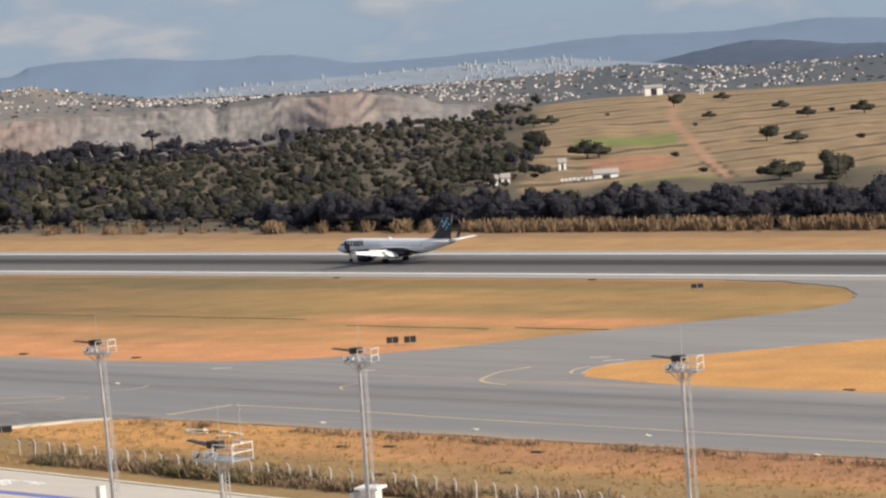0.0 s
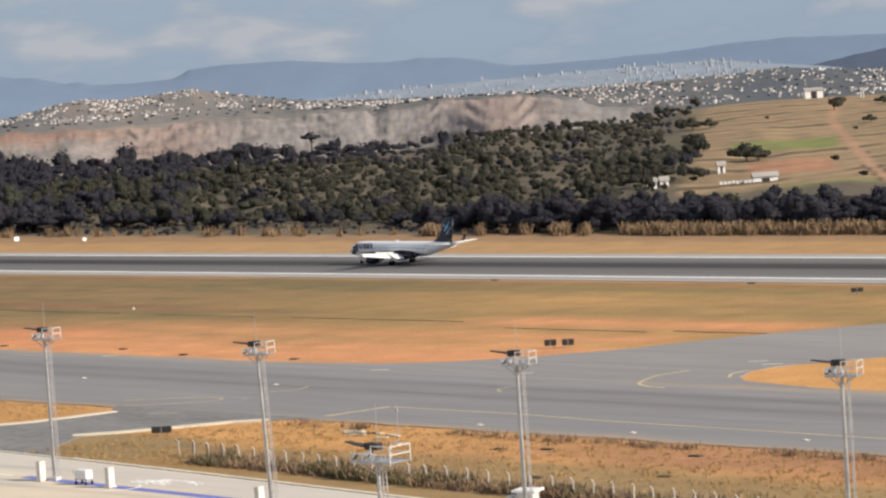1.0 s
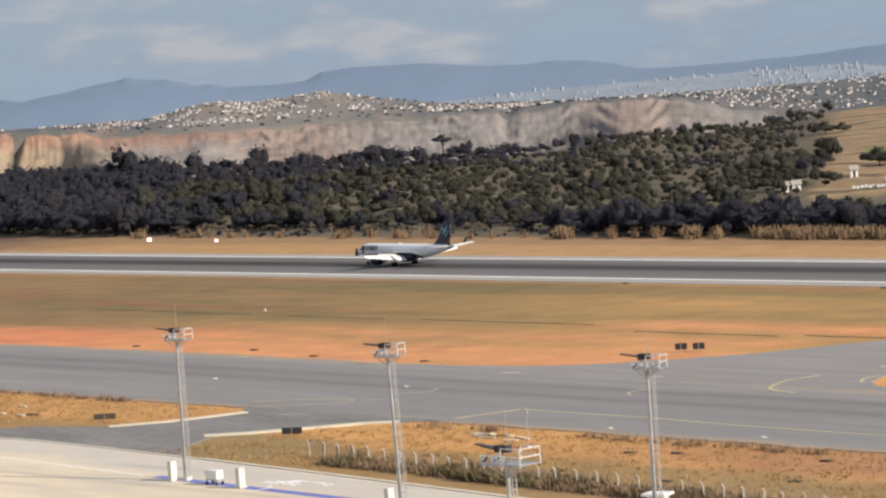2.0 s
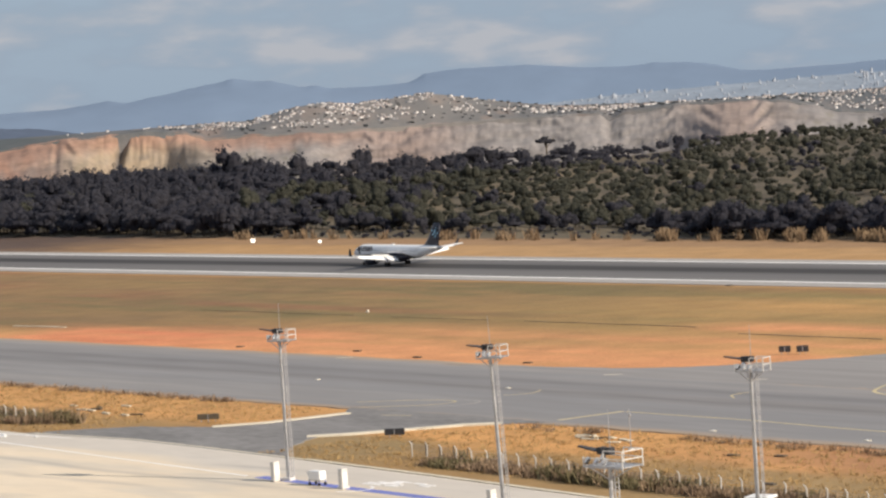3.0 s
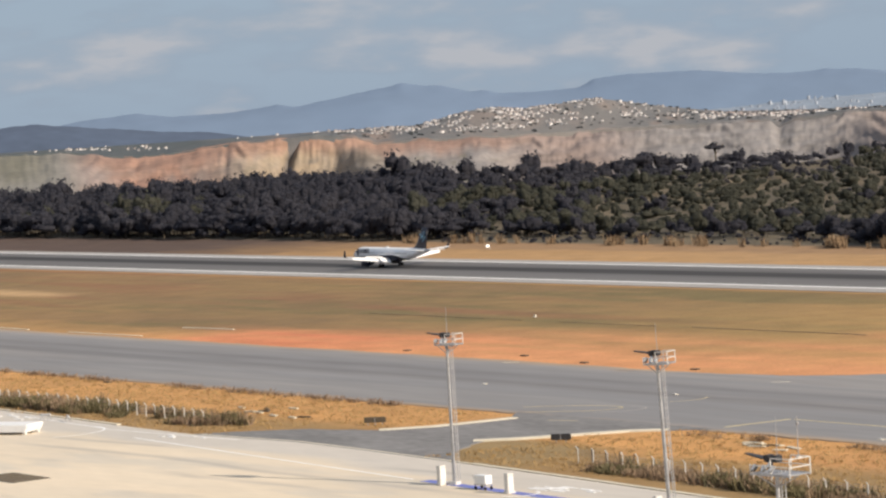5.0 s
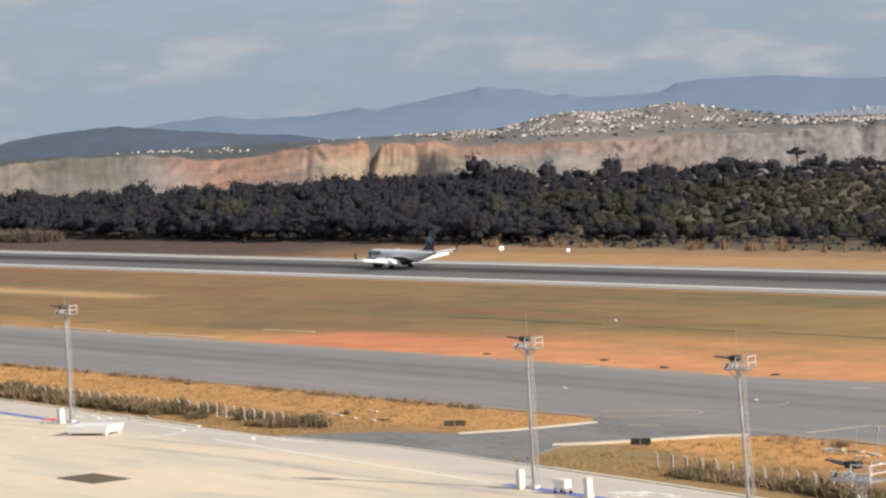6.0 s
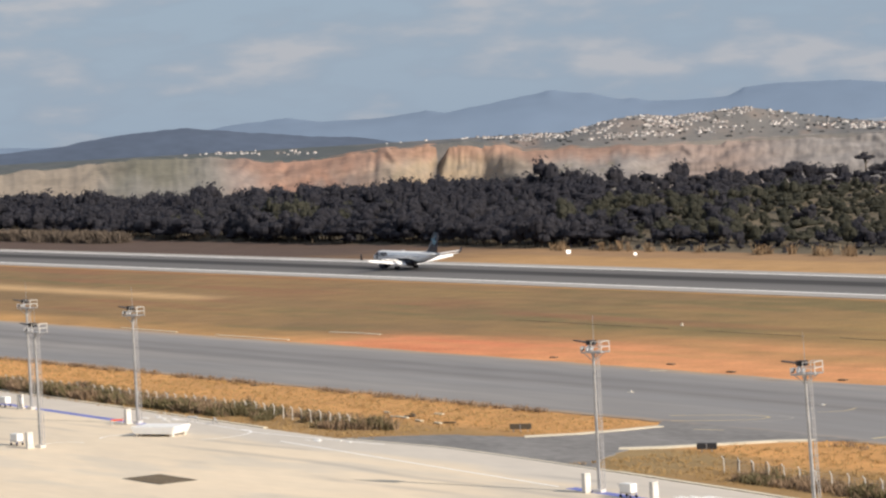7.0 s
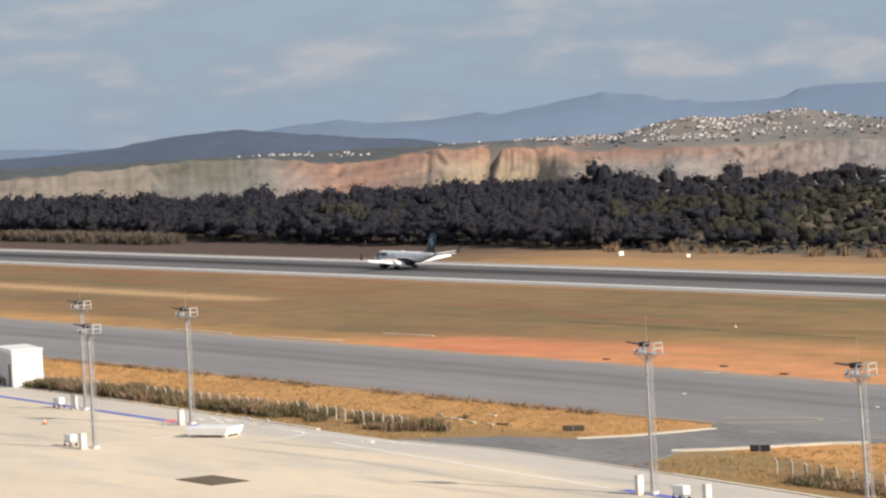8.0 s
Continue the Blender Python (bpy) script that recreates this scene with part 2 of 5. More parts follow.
def raw_mesh(name, verts, faces, mat, colours=None, smooth=False):
    me = bpy.data.meshes.new(name)
    verts, faces = np.asarray(verts, np.float32), np.asarray(faces, np.int32)
    me.vertices.add(len(verts))
    me.vertices.foreach_set("co", verts.ravel())
    k = faces.shape[1]
    me.loops.add(faces.size)
    me.loops.foreach_set("vertex_index", faces.ravel())
    me.polygons.add(len(faces))
    me.polygons.foreach_set("loop_start", np.arange(0, faces.size, k, dtype=np.int32))
    if smooth:
        me.polygons.foreach_set("use_smooth", np.ones(len(faces), bool))
    me.update(calc_edges=True)
    if colours is not None:
        at = me.color_attributes.new("cover", "FLOAT_COLOR", "POINT")
        at.data.foreach_set("color", np.concatenate([colours, np.ones((len(colours), 1))], 1).astype(np.float32).ravel())
    me.materials.append(mat)
    return new(name, me)


def fuzz(x, y, seed=0, octaves=4):
    """Smooth value noise, about -1 to 1, on numpy arrays."""
    total, amp, norm = 0.0, 1.0, 0.0
    for o in range(octaves):
        i, j = np.floor(x), np.floor(y)
        u, v = x - i, y - j
        u, v = u * u * (3 - 2 * u), v * v * (3 - 2 * v)

        def h(a, b):
            s = np.sin(a * 127.1 + b * 311.7 + (seed + o) * 74.7) * 43758.5453
            return s - np.floor(s)
        total = total + amp * ((h(i, j) * (1 - u) + h(i + 1, j) * u) * (1 - v) + (h(i, j + 1) * (1 - u) + h(i + 1, j + 1) * u) * v)
        norm += amp
        amp *= 0.5
        x, y = x * 2.03, y * 2.03
    return 2 * total / norm - 1


def smooth(a, b, x):
    t = np.clip((x - a) / (b - a), 0, 1)
    return t * t * (3 - 2 * t)


# ---------------------------------------------------------------- the lie of the land
# turn to the left of +y, and slope of the line of sight, along each crest seen from the tower
FOREST_TOP = np.array([(33, -.0205), (35.5, -.0207), (37.2, -.0206), (39.3, -.0204), (41.0, -.0204), (42.1, -.0196), (45, -.0212), (47.6, -.024),
                       (50.2, -.0245), (52.3, -.0245), (55, -.024), (57.5, -.0245), (60, -.0245), (62, -.0245), (64, -.0225), (68, -.021)])
QUARRY_TOP = np.array([(30, -.0210), (42.4, -.0206), (43.6, -.0185), (44.5, -.0145), (45.3, -.0135), (46.5, -.0134), (47.5, -.0148), (47.8, -.0172), (47.95, -.0147), (49.0, -.0149), (49.8, -.0148), (51.25, -.0151),
                       (52.4, -.0153), (53.9, -.0154), (54.5, -.0150), (55.2, -.0154), (55.6, -.0130), (56.3, -.0115), (56.9, -.0124), (57.9, -.0130), (58.6, -.0144), (59.6, -.0155), (60.2, -.0146), (60.9, -.0128),
                       (62.4, -.0125), (63.7, -.0140), (66, -.0158), (72, -.017)])
TOWN_TOP = np.array([(30, -.0125), (35.5, -.0120), (38.2, -.0128), (40.3, -.0100), (41.3, -.0112), (43.4, -.0122), (46.5, -.0125), (47.9, -.0119), (48.8, -.0114), (49.8, -.0090), (50.5, -.0068),
                     (51.1, -.0050), (52.0, -.0064), (52.5, -.0072), (53.1, -.0061), (53.6, -.0070), (54.4, -.0104), (55.7, -.0106), (58, -.0112), (62, -.0118), (70, -.0130)])
FAR_TOP = np.array([(25, -.002), (35.4, -.0006), (36.4, .0009), (37.1, .0003), (38.2, -.0016), (40.2, -.0006), (41.3, -.0014), (42.5, -.0031), (45.2, -.0046), (45.7, -.0017), (46.3, -.0001), (46.9, .0003), (47.3, -.0002),
                    (48.0, -.0002), (49.2, .0020), (50.4, .0022), (50.9, .0018), (51.15, .0012), (51.45, -.0018), (52.3, -.0024), (52.9, -.0020), (53.18, -.0002), (53.4, -.0008), (53.9, .0018), (54.3, .0024), (54.67, .0034),
                    (55.0, .0022), (55.4, .0012), (56.2, -.0012), (56.6, -.0027), (57.0, -.0012), (57.4, -.0022), (57.9, -.0032), (58.9, -.0034), (59.5, -.0016), (60.0, -.0022), (60.6, -.0032), (61.6, -.0058),
                    (62.6, -.0074), (63.8, -.0076), (65.8, -.0062), (67, -.0075), (75, -.009)])
HILL_TOP = np.array([(25, -.012), (34.5, -.0088), (36.2, -.0080), (37.2, -.0054), (37.9, -.0049), (38.6, -.0064), (39.6, -.0094), (40.6, -.0125), (43, -.018), (55, -.018),
                     (58.3, -.0088), (59.4, -.0074), (60.4, -.0053), (61.4, -.0034), (62.2, -.0040), (62.9, -.0050), (63.6, -.0072), (64.5, -.0085), (66, -.0092), (74, -.010)])


def profile(table, az):
    return np.interp(az, table[:, 0], table[:, 1])


def crest_distance(az):
    return np.interp(az, [34, 41, 44, 48, 52, 56, 60, 66], [1560, 1560, 1520, 1400, 1330, 1320, 1340, 1520])


def foot_distance(az):
    return 572 / np.maximum(np.cos(np.radians(az)), 0.25)


def woods(az, r):
    """How wooded the land is, 0 to 1."""
    f, c = foot_distance(az), crest_distance(az)
    open_hill = smooth(0, 1, (42.5 + 0.5 * (c - r) / 600 - az) / 1.3 + 0.35 * fuzz(az * 1.5, r / 130, 3))
    open_hill = open_hill * smooth(880, 960, r + 0 * az)
    strip = smooth(f - 3, f + 6, r)
    return strip * (1 - open_hill)


def land_height(az, r):
    f, c = foot_distance(az), crest_distance(az)
    top = 47.59 + profile(FOREST_TOP, az) * c
    t = np.clip((r - f) / (c - f), 0, 1)
    z = (top - 7.6 * smooth(40.6, 43.5, az)) * (t * t * (3 - 2 * t) * 0.55 + t * 0.45)
    z = z + 1.2 * fuzz(az * 1.2, r / 90, 7) * smooth(0, .1, t) * (1 - smooth(.9, 1, t))
    beyond = smooth(0, 1, (r - c) / 500)
    z = z * (1 - beyond) - 48 * beyond
    rim = 47.59 + profile(QUARRY_TOP, az) * 3000
    z = np.where(r > 2995, rim, z)
    town = 47.59 + profile(TOWN_TOP, az) * 3900
    back = smooth(0, 1, (r - 3010) / 890)
    z = np.where(r > 2995, rim * (1 - back) + town * back, z)
    z = z - 30 * smooth(3900, 4300, r)
    return z


def place(az, r):
    return -np.sin(np.radians(az)) * r, np.cos(np.radians(az)) * r


def ground_sheet():
    az = np.concatenate([np.arange(-150, 32, 6.0), np.arange(32, 69, 0.1), np.arange(69, 211, 6.0)])
    r = np.concatenate([np.array([1, 60, 120, 180]), np.arange(200, 1000, 2.0), np.arange(1000, 1580, 3.0), np.arange(1580, 1640, 10.0), np.arange(1640, 2990, 60.0),
                        np.array([2990, 2996, 3005]), np.arange(3030, 4960, 40.0)])
    A, R = np.meshgrid(az, r, indexing="ij")
    X, Y = place(A, R)
    seen = smooth(24, 32, A) * (1 - smooth(69, 76, A))
    flat = smooth(0, 14, Y - 556)
    Z = np.where(flat > 0, land_height(np.clip(A, 30, 72), R), 0) * flat * seen
    Z = Z + np.where(Y < 540, 0.05 * fuzz(X / 7, Y / 7, 2), 0) - 0.06
    # land cover: dry grass, bare orange soil, greener grass, woodland floor
    dry, gold = np.array([.345, .215, .085]), np.array([.49, .295, .105])
    soil, green = np.array([.58, .285, .122]), np.array([.235, .185, .068])
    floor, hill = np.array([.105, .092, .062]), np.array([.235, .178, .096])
    n1, n2, n3 = fuzz(X / 60, Y / 22, 11), fuzz(X / 18, Y / 5, 12), fuzz(X / 200, Y / 30, 13)

    def mix(c, d, k):
        return c + (d - c) * np.clip(k, 0, 1)[..., None]
    C = np.broadcast_to(dry, (*A.shape, 3)).copy()
    C = mix(C, gold, .45 + .9 * n1)
    inner = smooth(330, 350, Y) * (1 - smooth(452, 459, Y))
    C = mix(C, green, inner * (.55 + .8 * n3 + .3 * n2) * smooth(345, 390, Y))
    C = mix(C, np.array([.33, .15, .07]), inner * .55 * smooth(440, 456, Y + 4 * n2))
    west = smooth(-400, -560, X)
    C = mix(C, np.array([.200, .138, .064]), inner * west * (.75 + .5 * n1))
    C = mix(C, np.array([.150, .130, .052]), inner * smooth(-430, -520, X) * smooth(.05, .45, n3 + .5 * n2) * .7)
    C = mix(C, np.array([.235, .112, .058]), inner * west * smooth(.1, .5, fuzz(X / 90, Y / 12, 15)) * .6)
    # bare soil beside the taxiway, and a second tongue of it towards the fast exit
    band = 1 - smooth(-11, 11, Y - (353 + 7 * n1 + 4 * n2 - 14 * smooth(-470, -640, X)))
    band = band * smooth(320, 323, Y) * (1 - smooth(-520, -592, X + 14 * n2)) * (1 - smooth(-325, -312, X))
    C = mix(C, soil, band * (.95 + .6 * n2))
    C = mix(C, np.array([.56, .20, .095]), band * np.exp(-((X + 520) / 42) ** 2) * (.6 + .6 * n2))
    tongue = np.exp(-((Y - 388 - 4 * n1) / 9) ** 2) * smooth(-420, -385, X) * (1 - smooth(-330, -315, X))
    C = mix(C, soil, tongue * (.9 + .6 * n2))
    wash = np.exp(-((Y - 366 - 5 * n1) / 7) ** 2) * smooth(-520, -440, X) * (1 - smooth(-345, -330, X))
    C = mix(C, soil, wash * (.6 + .6 * n2))
    wedge = smooth(-300, -290, X) * smooth(318, 321, Y) * (1 - smooth(400, 430, Y))
    C = mix(C, np.array([.56, .31, .105]), wedge * (.9 + .5 * n1))
    patch = np.exp(-((Y - 395) / 7) ** 2) * (1 - smooth(-740, -700, X + 20 * n2))
    C = mix(C, np.array([.50, .35, .17]), patch * .9)
    # between taxiway and apron
    near = (1 - smooth(276, 280, Y))
    C = mix(C, np.array([.56, .31, .105]), near * smooth(246, 258, Y + 3 * n2) * (.85 + .4 * n1))
    C = mix(C, np.array([.30, .20, .08]), near * (1 - smooth(247, 256, Y + 4 * n2)))
    east = near * smooth(-300, -235, X + 12 * n1)
    C = mix(C, np.array([.36, .19, .098]), east * smooth(248, 262, Y) * (.9 + .5 * n1))
    C = mix(C, np.array([.30, .22, .10]), east * (1 - smooth(248, 258, Y + 3 * n2)) * .8)
    C = mix(C, np.array([.27, .20, .09]), near * smooth(-341, -337, X) * (1 - smooth(-318, -305, X + 5 * n2)) * (1 - smooth(250, 256, Y + 3 * n1)))
    # far verge of the runway
    verge = smooth(518, 520, Y)
    C = mix(C, np.array([.385, .25, .112]), verge * (.7 + .7 * n1))
    # western verge: cloud shadow painted into the grass colour
    C = mix(C, np.array([.080, .056, .044]), verge * smooth(-760, -900, X + 25 * n2) * .97)
    C = mix(C, np.array([.25, .165, .09]), verge * smooth(548, 556, Y + 4 * n2) * .7 * (1 - smooth(-760, -900, X)))
    # open hillside with contour banks, fields and a farm track
    past = smooth(0, 10, R - foot_distance(np.clip(A, -60, 72)) - 2)
    terraces = np.abs(((R + 34 * fuzz(A * .35, R / 400, 21) + 9 * (A - 38)) / 61) % 1 - .5) * 2
    H = mix(np.broadcast_to(hill, C.shape), np.array([.285, .21, .115]), .5 + 1.1 * fuzz(A * 2, R / 40, 22))
    # bank relief painted on smooth land: a dark shaded face, then a sunlit lip
    H = mix(H, np.array([.095, .075, .040]), (1 - smooth(.06, .26, terraces)) * smooth(-.45, .05, fuzz(A * 1.1, R / 80, 23)))
    H = mix(H, np.array([.37, .28, .155]), np.exp(-((terraces - .42) / .12) ** 2) * .6)
    H = mix(H, np.array([.18, .22, .06]), smooth(.0, .3, 1 - np.abs((A - 40.3) / 1.0) ** 4 + .25 * n1) * smooth(1105, 1120, R) * (1 - smooth(1165, 1185, R)) * .9)
    H = mix(H, np.array([.24, .29, .06]), smooth(.0, .3, 1 - np.abs((A - 39.6) / .95) ** 4 + .25 * n1) * (1 - smooth(925, 950, R)) * .9)
    H = mix(H, np.array([.40, .20, .11]), smooth(.0, .4, 1 - np.abs((A - 40.2) / .9) ** 2 + .4 * n1) * smooth(985, 1000, R) * (1 - smooth(1050, 1070, R)) * .7)
    road = np.abs(A - np.interp(R, [900, 1000, 1150, 1300, 1560], [38.3, 38.75, 39.15, 39.42, 39.35]))
    H = mix(H, np.array([.38, .235, .14]), (1 - smooth(.05, .13, road)) * .9)
    H = mix(H, np.array([.10, .07, .04]), (1 - smooth(.02, .06, np.abs(road - .13))) * (A < 39.1) * smooth(-.2, .3, fuzz(A * 0, R / 25, 27)))
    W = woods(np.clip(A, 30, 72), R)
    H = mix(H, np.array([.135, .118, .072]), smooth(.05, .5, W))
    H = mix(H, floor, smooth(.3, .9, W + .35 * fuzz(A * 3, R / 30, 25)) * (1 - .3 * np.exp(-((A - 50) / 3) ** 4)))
    H = mix(H, np.array([.20, .16, .09]), smooth(.1, .4, fuzz(A * 2.0, R / 60, 35) - .02) * (1 - smooth(51, 54, A)) * .3)
    C = mix(C, H, past)
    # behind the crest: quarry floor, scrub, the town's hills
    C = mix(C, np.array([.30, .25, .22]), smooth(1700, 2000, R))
    # T carries distance haze as well: bluish greys mixed into the land colour
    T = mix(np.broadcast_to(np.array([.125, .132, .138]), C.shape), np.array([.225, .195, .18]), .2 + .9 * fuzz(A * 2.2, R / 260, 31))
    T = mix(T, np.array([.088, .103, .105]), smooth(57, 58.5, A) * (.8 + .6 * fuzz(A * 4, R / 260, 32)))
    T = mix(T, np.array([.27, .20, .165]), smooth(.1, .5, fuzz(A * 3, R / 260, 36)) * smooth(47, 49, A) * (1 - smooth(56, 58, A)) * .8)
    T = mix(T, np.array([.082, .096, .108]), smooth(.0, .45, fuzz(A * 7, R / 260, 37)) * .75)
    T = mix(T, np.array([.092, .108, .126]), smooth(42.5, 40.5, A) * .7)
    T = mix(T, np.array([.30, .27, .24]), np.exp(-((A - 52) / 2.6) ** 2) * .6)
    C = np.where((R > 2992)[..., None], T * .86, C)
    C = np.clip(np.where((R < 1700)[..., None], C * np.array([1.03, .965, 1.0]), C), .01, .9)
    na, nr = A.shape
    idx = np.arange(na * nr).reshape(na, nr)
    F = np.stack([idx[:-1, :-1], idx[:-1, 1:], idx[1:, 1:], idx[1:, :-1]], -1).reshape(-1, 4)
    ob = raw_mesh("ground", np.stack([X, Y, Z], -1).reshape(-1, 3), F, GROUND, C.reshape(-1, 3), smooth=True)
    return tagged(ob, "dry golden grass, bare orange soil and wooded hills", "ground", kind="structure")


ground_sheet()


# ---------------------------------------------------------------- quarry, town, mountains
def quarry():
    az = np.arange(42.8, 69, 0.03)
    k = np.linspace(0, 1, 34)
    A, K = np.meshgrid(az, k, indexing="ij")
    rim = 47.59 + profile(QUARRY_TOP, az) * 3000
    rim = rim + 2.0 * fuzz(az * 3, az * 0, 41)
    foot = 47.59 - .032 * 2900
    spur = np.exp(-((A - 56.4) / .95) ** 4)
    steep = np.clip(spur + .75 * smooth(53.4, 52.6, A) * smooth(45.6, 46.6, A), 0, 1)
    steps = 3 + 2 * smooth(-.2, .4, fuzz(A * .5, A * 0, 44))
    u = K * steps + .18 * fuzz(A * 2.5, K * 2, 52)
    bench = (np.floor(u) + smooth(.35, .9, u - np.floor(u))) / steps
    R = 3000 - (.4 * (1 - bench) + .6 * (1 - K)) * (40 + 170 * (1 - steep)) - 22 * fuzz(A * 1.1, K * .5, 42) * (1 - K)
    R = R - 4.5 * spur * np.abs(fuzz(A * 9 + .6 * K, K * 1.4, 43)) - 2.5 * (1 - spur) * fuzz(A * 7, K * 10, 43) + 1.0 * fuzz(A * 22, K * 7, 45) - 260 * (1 - K) * smooth(59.4, 61.2, A)
    gully = np.exp(-((A - 56.68 - .36 * (1 - K)) / .075) ** 2) + np.exp(-((A - 57.95 - .1 * (1 - K)) / .05) ** 2) * .4
    R = R + 13 * gully
    Z = foot + (rim[:, None] - foot) * K + .6 * fuzz(A * 12, K * 8, 53)
    Z[:, -1] = rim
    R[:, -1] = 3004
    X, Y = place(A, R)
    red, ochre = np.array([.45, .26, .185]), np.array([.44, .345, .24])
    grey, green = np.array([.34, .31, .295]), np.array([.20, .19, .13])
    C = np.broadcast_to(grey, (*A.shape, 3)).copy()

    def mix(c, d, w):
        return c + (d - c) * np.clip(w, 0, 1)[..., None]
    C = mix(C, ochre, np.exp(-((A - 56.7) / 1.5) ** 2) * (1.1 + .6 * fuzz(A * 5, K * 2, 46)))
    C = mix(C, np.array([.22, .20, .185]), smooth(.1, .6, fuzz(A * 2.5, K * 7, 50)) * .55)
    # shade inside the gullies, painted into the rock
    C = mix(C, np.array([.17, .155, .15]), np.clip(gully, 0, 1) * .9)
    C = mix(C, np.array([.24, .22, .15]), smooth(.2, .6, fuzz(A * 5, K * 9, 54)) * (1 - steep) * .6)
    C = mix(C, red, np.exp(-((A - 59.3) / 1.1) ** 2) * (1 + .6 * fuzz(A * 4, K * 4, 47)))
    C = mix(C, red, smooth(.62, .9, K + .15 * fuzz(A * 3, K * 2, 48)) * smooth(51, 53.5, A) * (1 - smooth(59.5, 61.5, A)) * .8)
    C = mix(C, np.array([.46, .29, .22]), np.exp(-((A - 51.5) / 1.0) ** 2) * .6)
    C = mix(C, np.array([.46, .29, .21]), np.exp(-((A - 45.5) / .9) ** 2) * .7)
    C = mix(C, np.array([.30, .285, .25]), smooth(60.3, 61.2, A) * .85)
    C = mix(C, green, smooth(60.8, 61.8, A) * smooth(.45, .95, K + .4 * fuzz(A * 3, K * 3, 49)) * .7)
    C = mix(C, np.array([.44, .36, .28]), smooth(62.4, 63.4, A + .3 * fuzz(A * 2, K * 5, 55)) * .9)
    C = C * (1 - .18 * smooth(.0, .5, fuzz(A * 1.5, K * 14, 57)))[..., None]
    C = C * (1 - .16 * steep * smooth(.15, .5, fuzz(A * 13, K * 1.6, 58)))[..., None]
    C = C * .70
    # distance haze in the rock colour: greyer, most so where A is small
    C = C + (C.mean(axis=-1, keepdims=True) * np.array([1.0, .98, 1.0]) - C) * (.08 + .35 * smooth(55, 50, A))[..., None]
    na, nk = A.shape
    idx = np.arange(na * nk).reshape(na, nk)
    F = np.stack([idx[:-1, :-1], idx[1:, :-1], idx[1:, 1:], idx[:-1, 1:]], -1).reshape(-1, 4)[:, ::-1]
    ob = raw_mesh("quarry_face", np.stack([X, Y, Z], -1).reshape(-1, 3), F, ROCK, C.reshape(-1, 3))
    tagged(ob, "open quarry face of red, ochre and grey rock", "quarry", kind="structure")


def range_of_hills(name, table, dist, depth, mat, rough, seed, label):
    az = np.arange(table[0, 0], table[-1, 0], 0.05)
    k = np.linspace(0, 1, 14)
    A, K = np.meshgrid(az, k, indexing="ij")
    crest = 47.59 + profile(table, az) * dist
    kernel = np.hanning(5)
    crest = np.convolve(np.pad(crest, 2, mode="edge"), kernel / kernel.sum(), "valid")
    broad = np.hanning(121)
    flank = np.convolve(np.pad(crest, 60, mode="edge"), broad / broad.sum(), "valid")
    teeth = rough * fuzz(az * 4.5, az * 0 + 3, seed, 5)
    R = dist - (1 - K) * depth + 18 * fuzz(A * .8, K * 2, seed + 1, 2) * (1 - K)
    low = -60.0
    Z = low + (flank[:, None] - low) * np.sin(K * pi / 2) ** .8 + (crest - flank + teeth)[:, None] * K ** 6
    X, Y = place(A, R)
    na, nk = A.shape
    idx = np.arange(na * nk).reshape(na, nk)
    F = np.stack([idx[:-1, :-1], idx[1:, :-1], idx[1:, 1:], idx[:-1, 1:]], -1).reshape(-1, 4)[:, ::-1]
    ob = raw_mesh(name, np.stack([X, Y, Z], -1).reshape(-1, 3), F, mat, smooth=True)
    return tagged(ob, label, "mountains", kind="structure")


def block_mesh(name, rows, mat, label, category):
    """Many small buildings far away as one mesh; rows of x, y, z, width, depth, height, turn."""
    q = np.array([(-.5, -.5, 0), (.5, -.5, 0), (.5, .5, 0), (-.5, .5, 0), (-.5, -.5, 1), (.5, -.5, 1), (.5, .5, 1), (-.5, .5, 1)])
    fc = np.array([(0, 1, 5, 4), (1, 2, 6, 5), (2, 3, 7, 6), (3, 0, 4, 7), (4, 5, 6, 7)])
    rows = np.array(rows)
    v = q[None] * rows[:, None, 3:6]
    c, s = np.cos(rows[:, 6])[:, None], np.sin(rows[:, 6])[:, None]
    v = np.stack([v[..., 0] * c - v[..., 1] * s, v[..., 0] * s + v[..., 1] * c, v[..., 2]], -1) + rows[:, None, :3]
    f = fc[None] + 8 * np.arange(len(rows))[:, None, None]
    ob = raw_mesh(name, v.reshape(-1, 3), f.reshape(-1, 4), mat)
    return tagged(ob, label, category, kind="stuff")


CITY_TOP = np.array([(34, -.0135), (39, -.0115), (40.5, -.0084), (41.5, -.0064), (42.5, -.0066), (44.5, -.0075), (46, -.0082), (48, -.0096), (50, -.0116), (53, -.0135)])


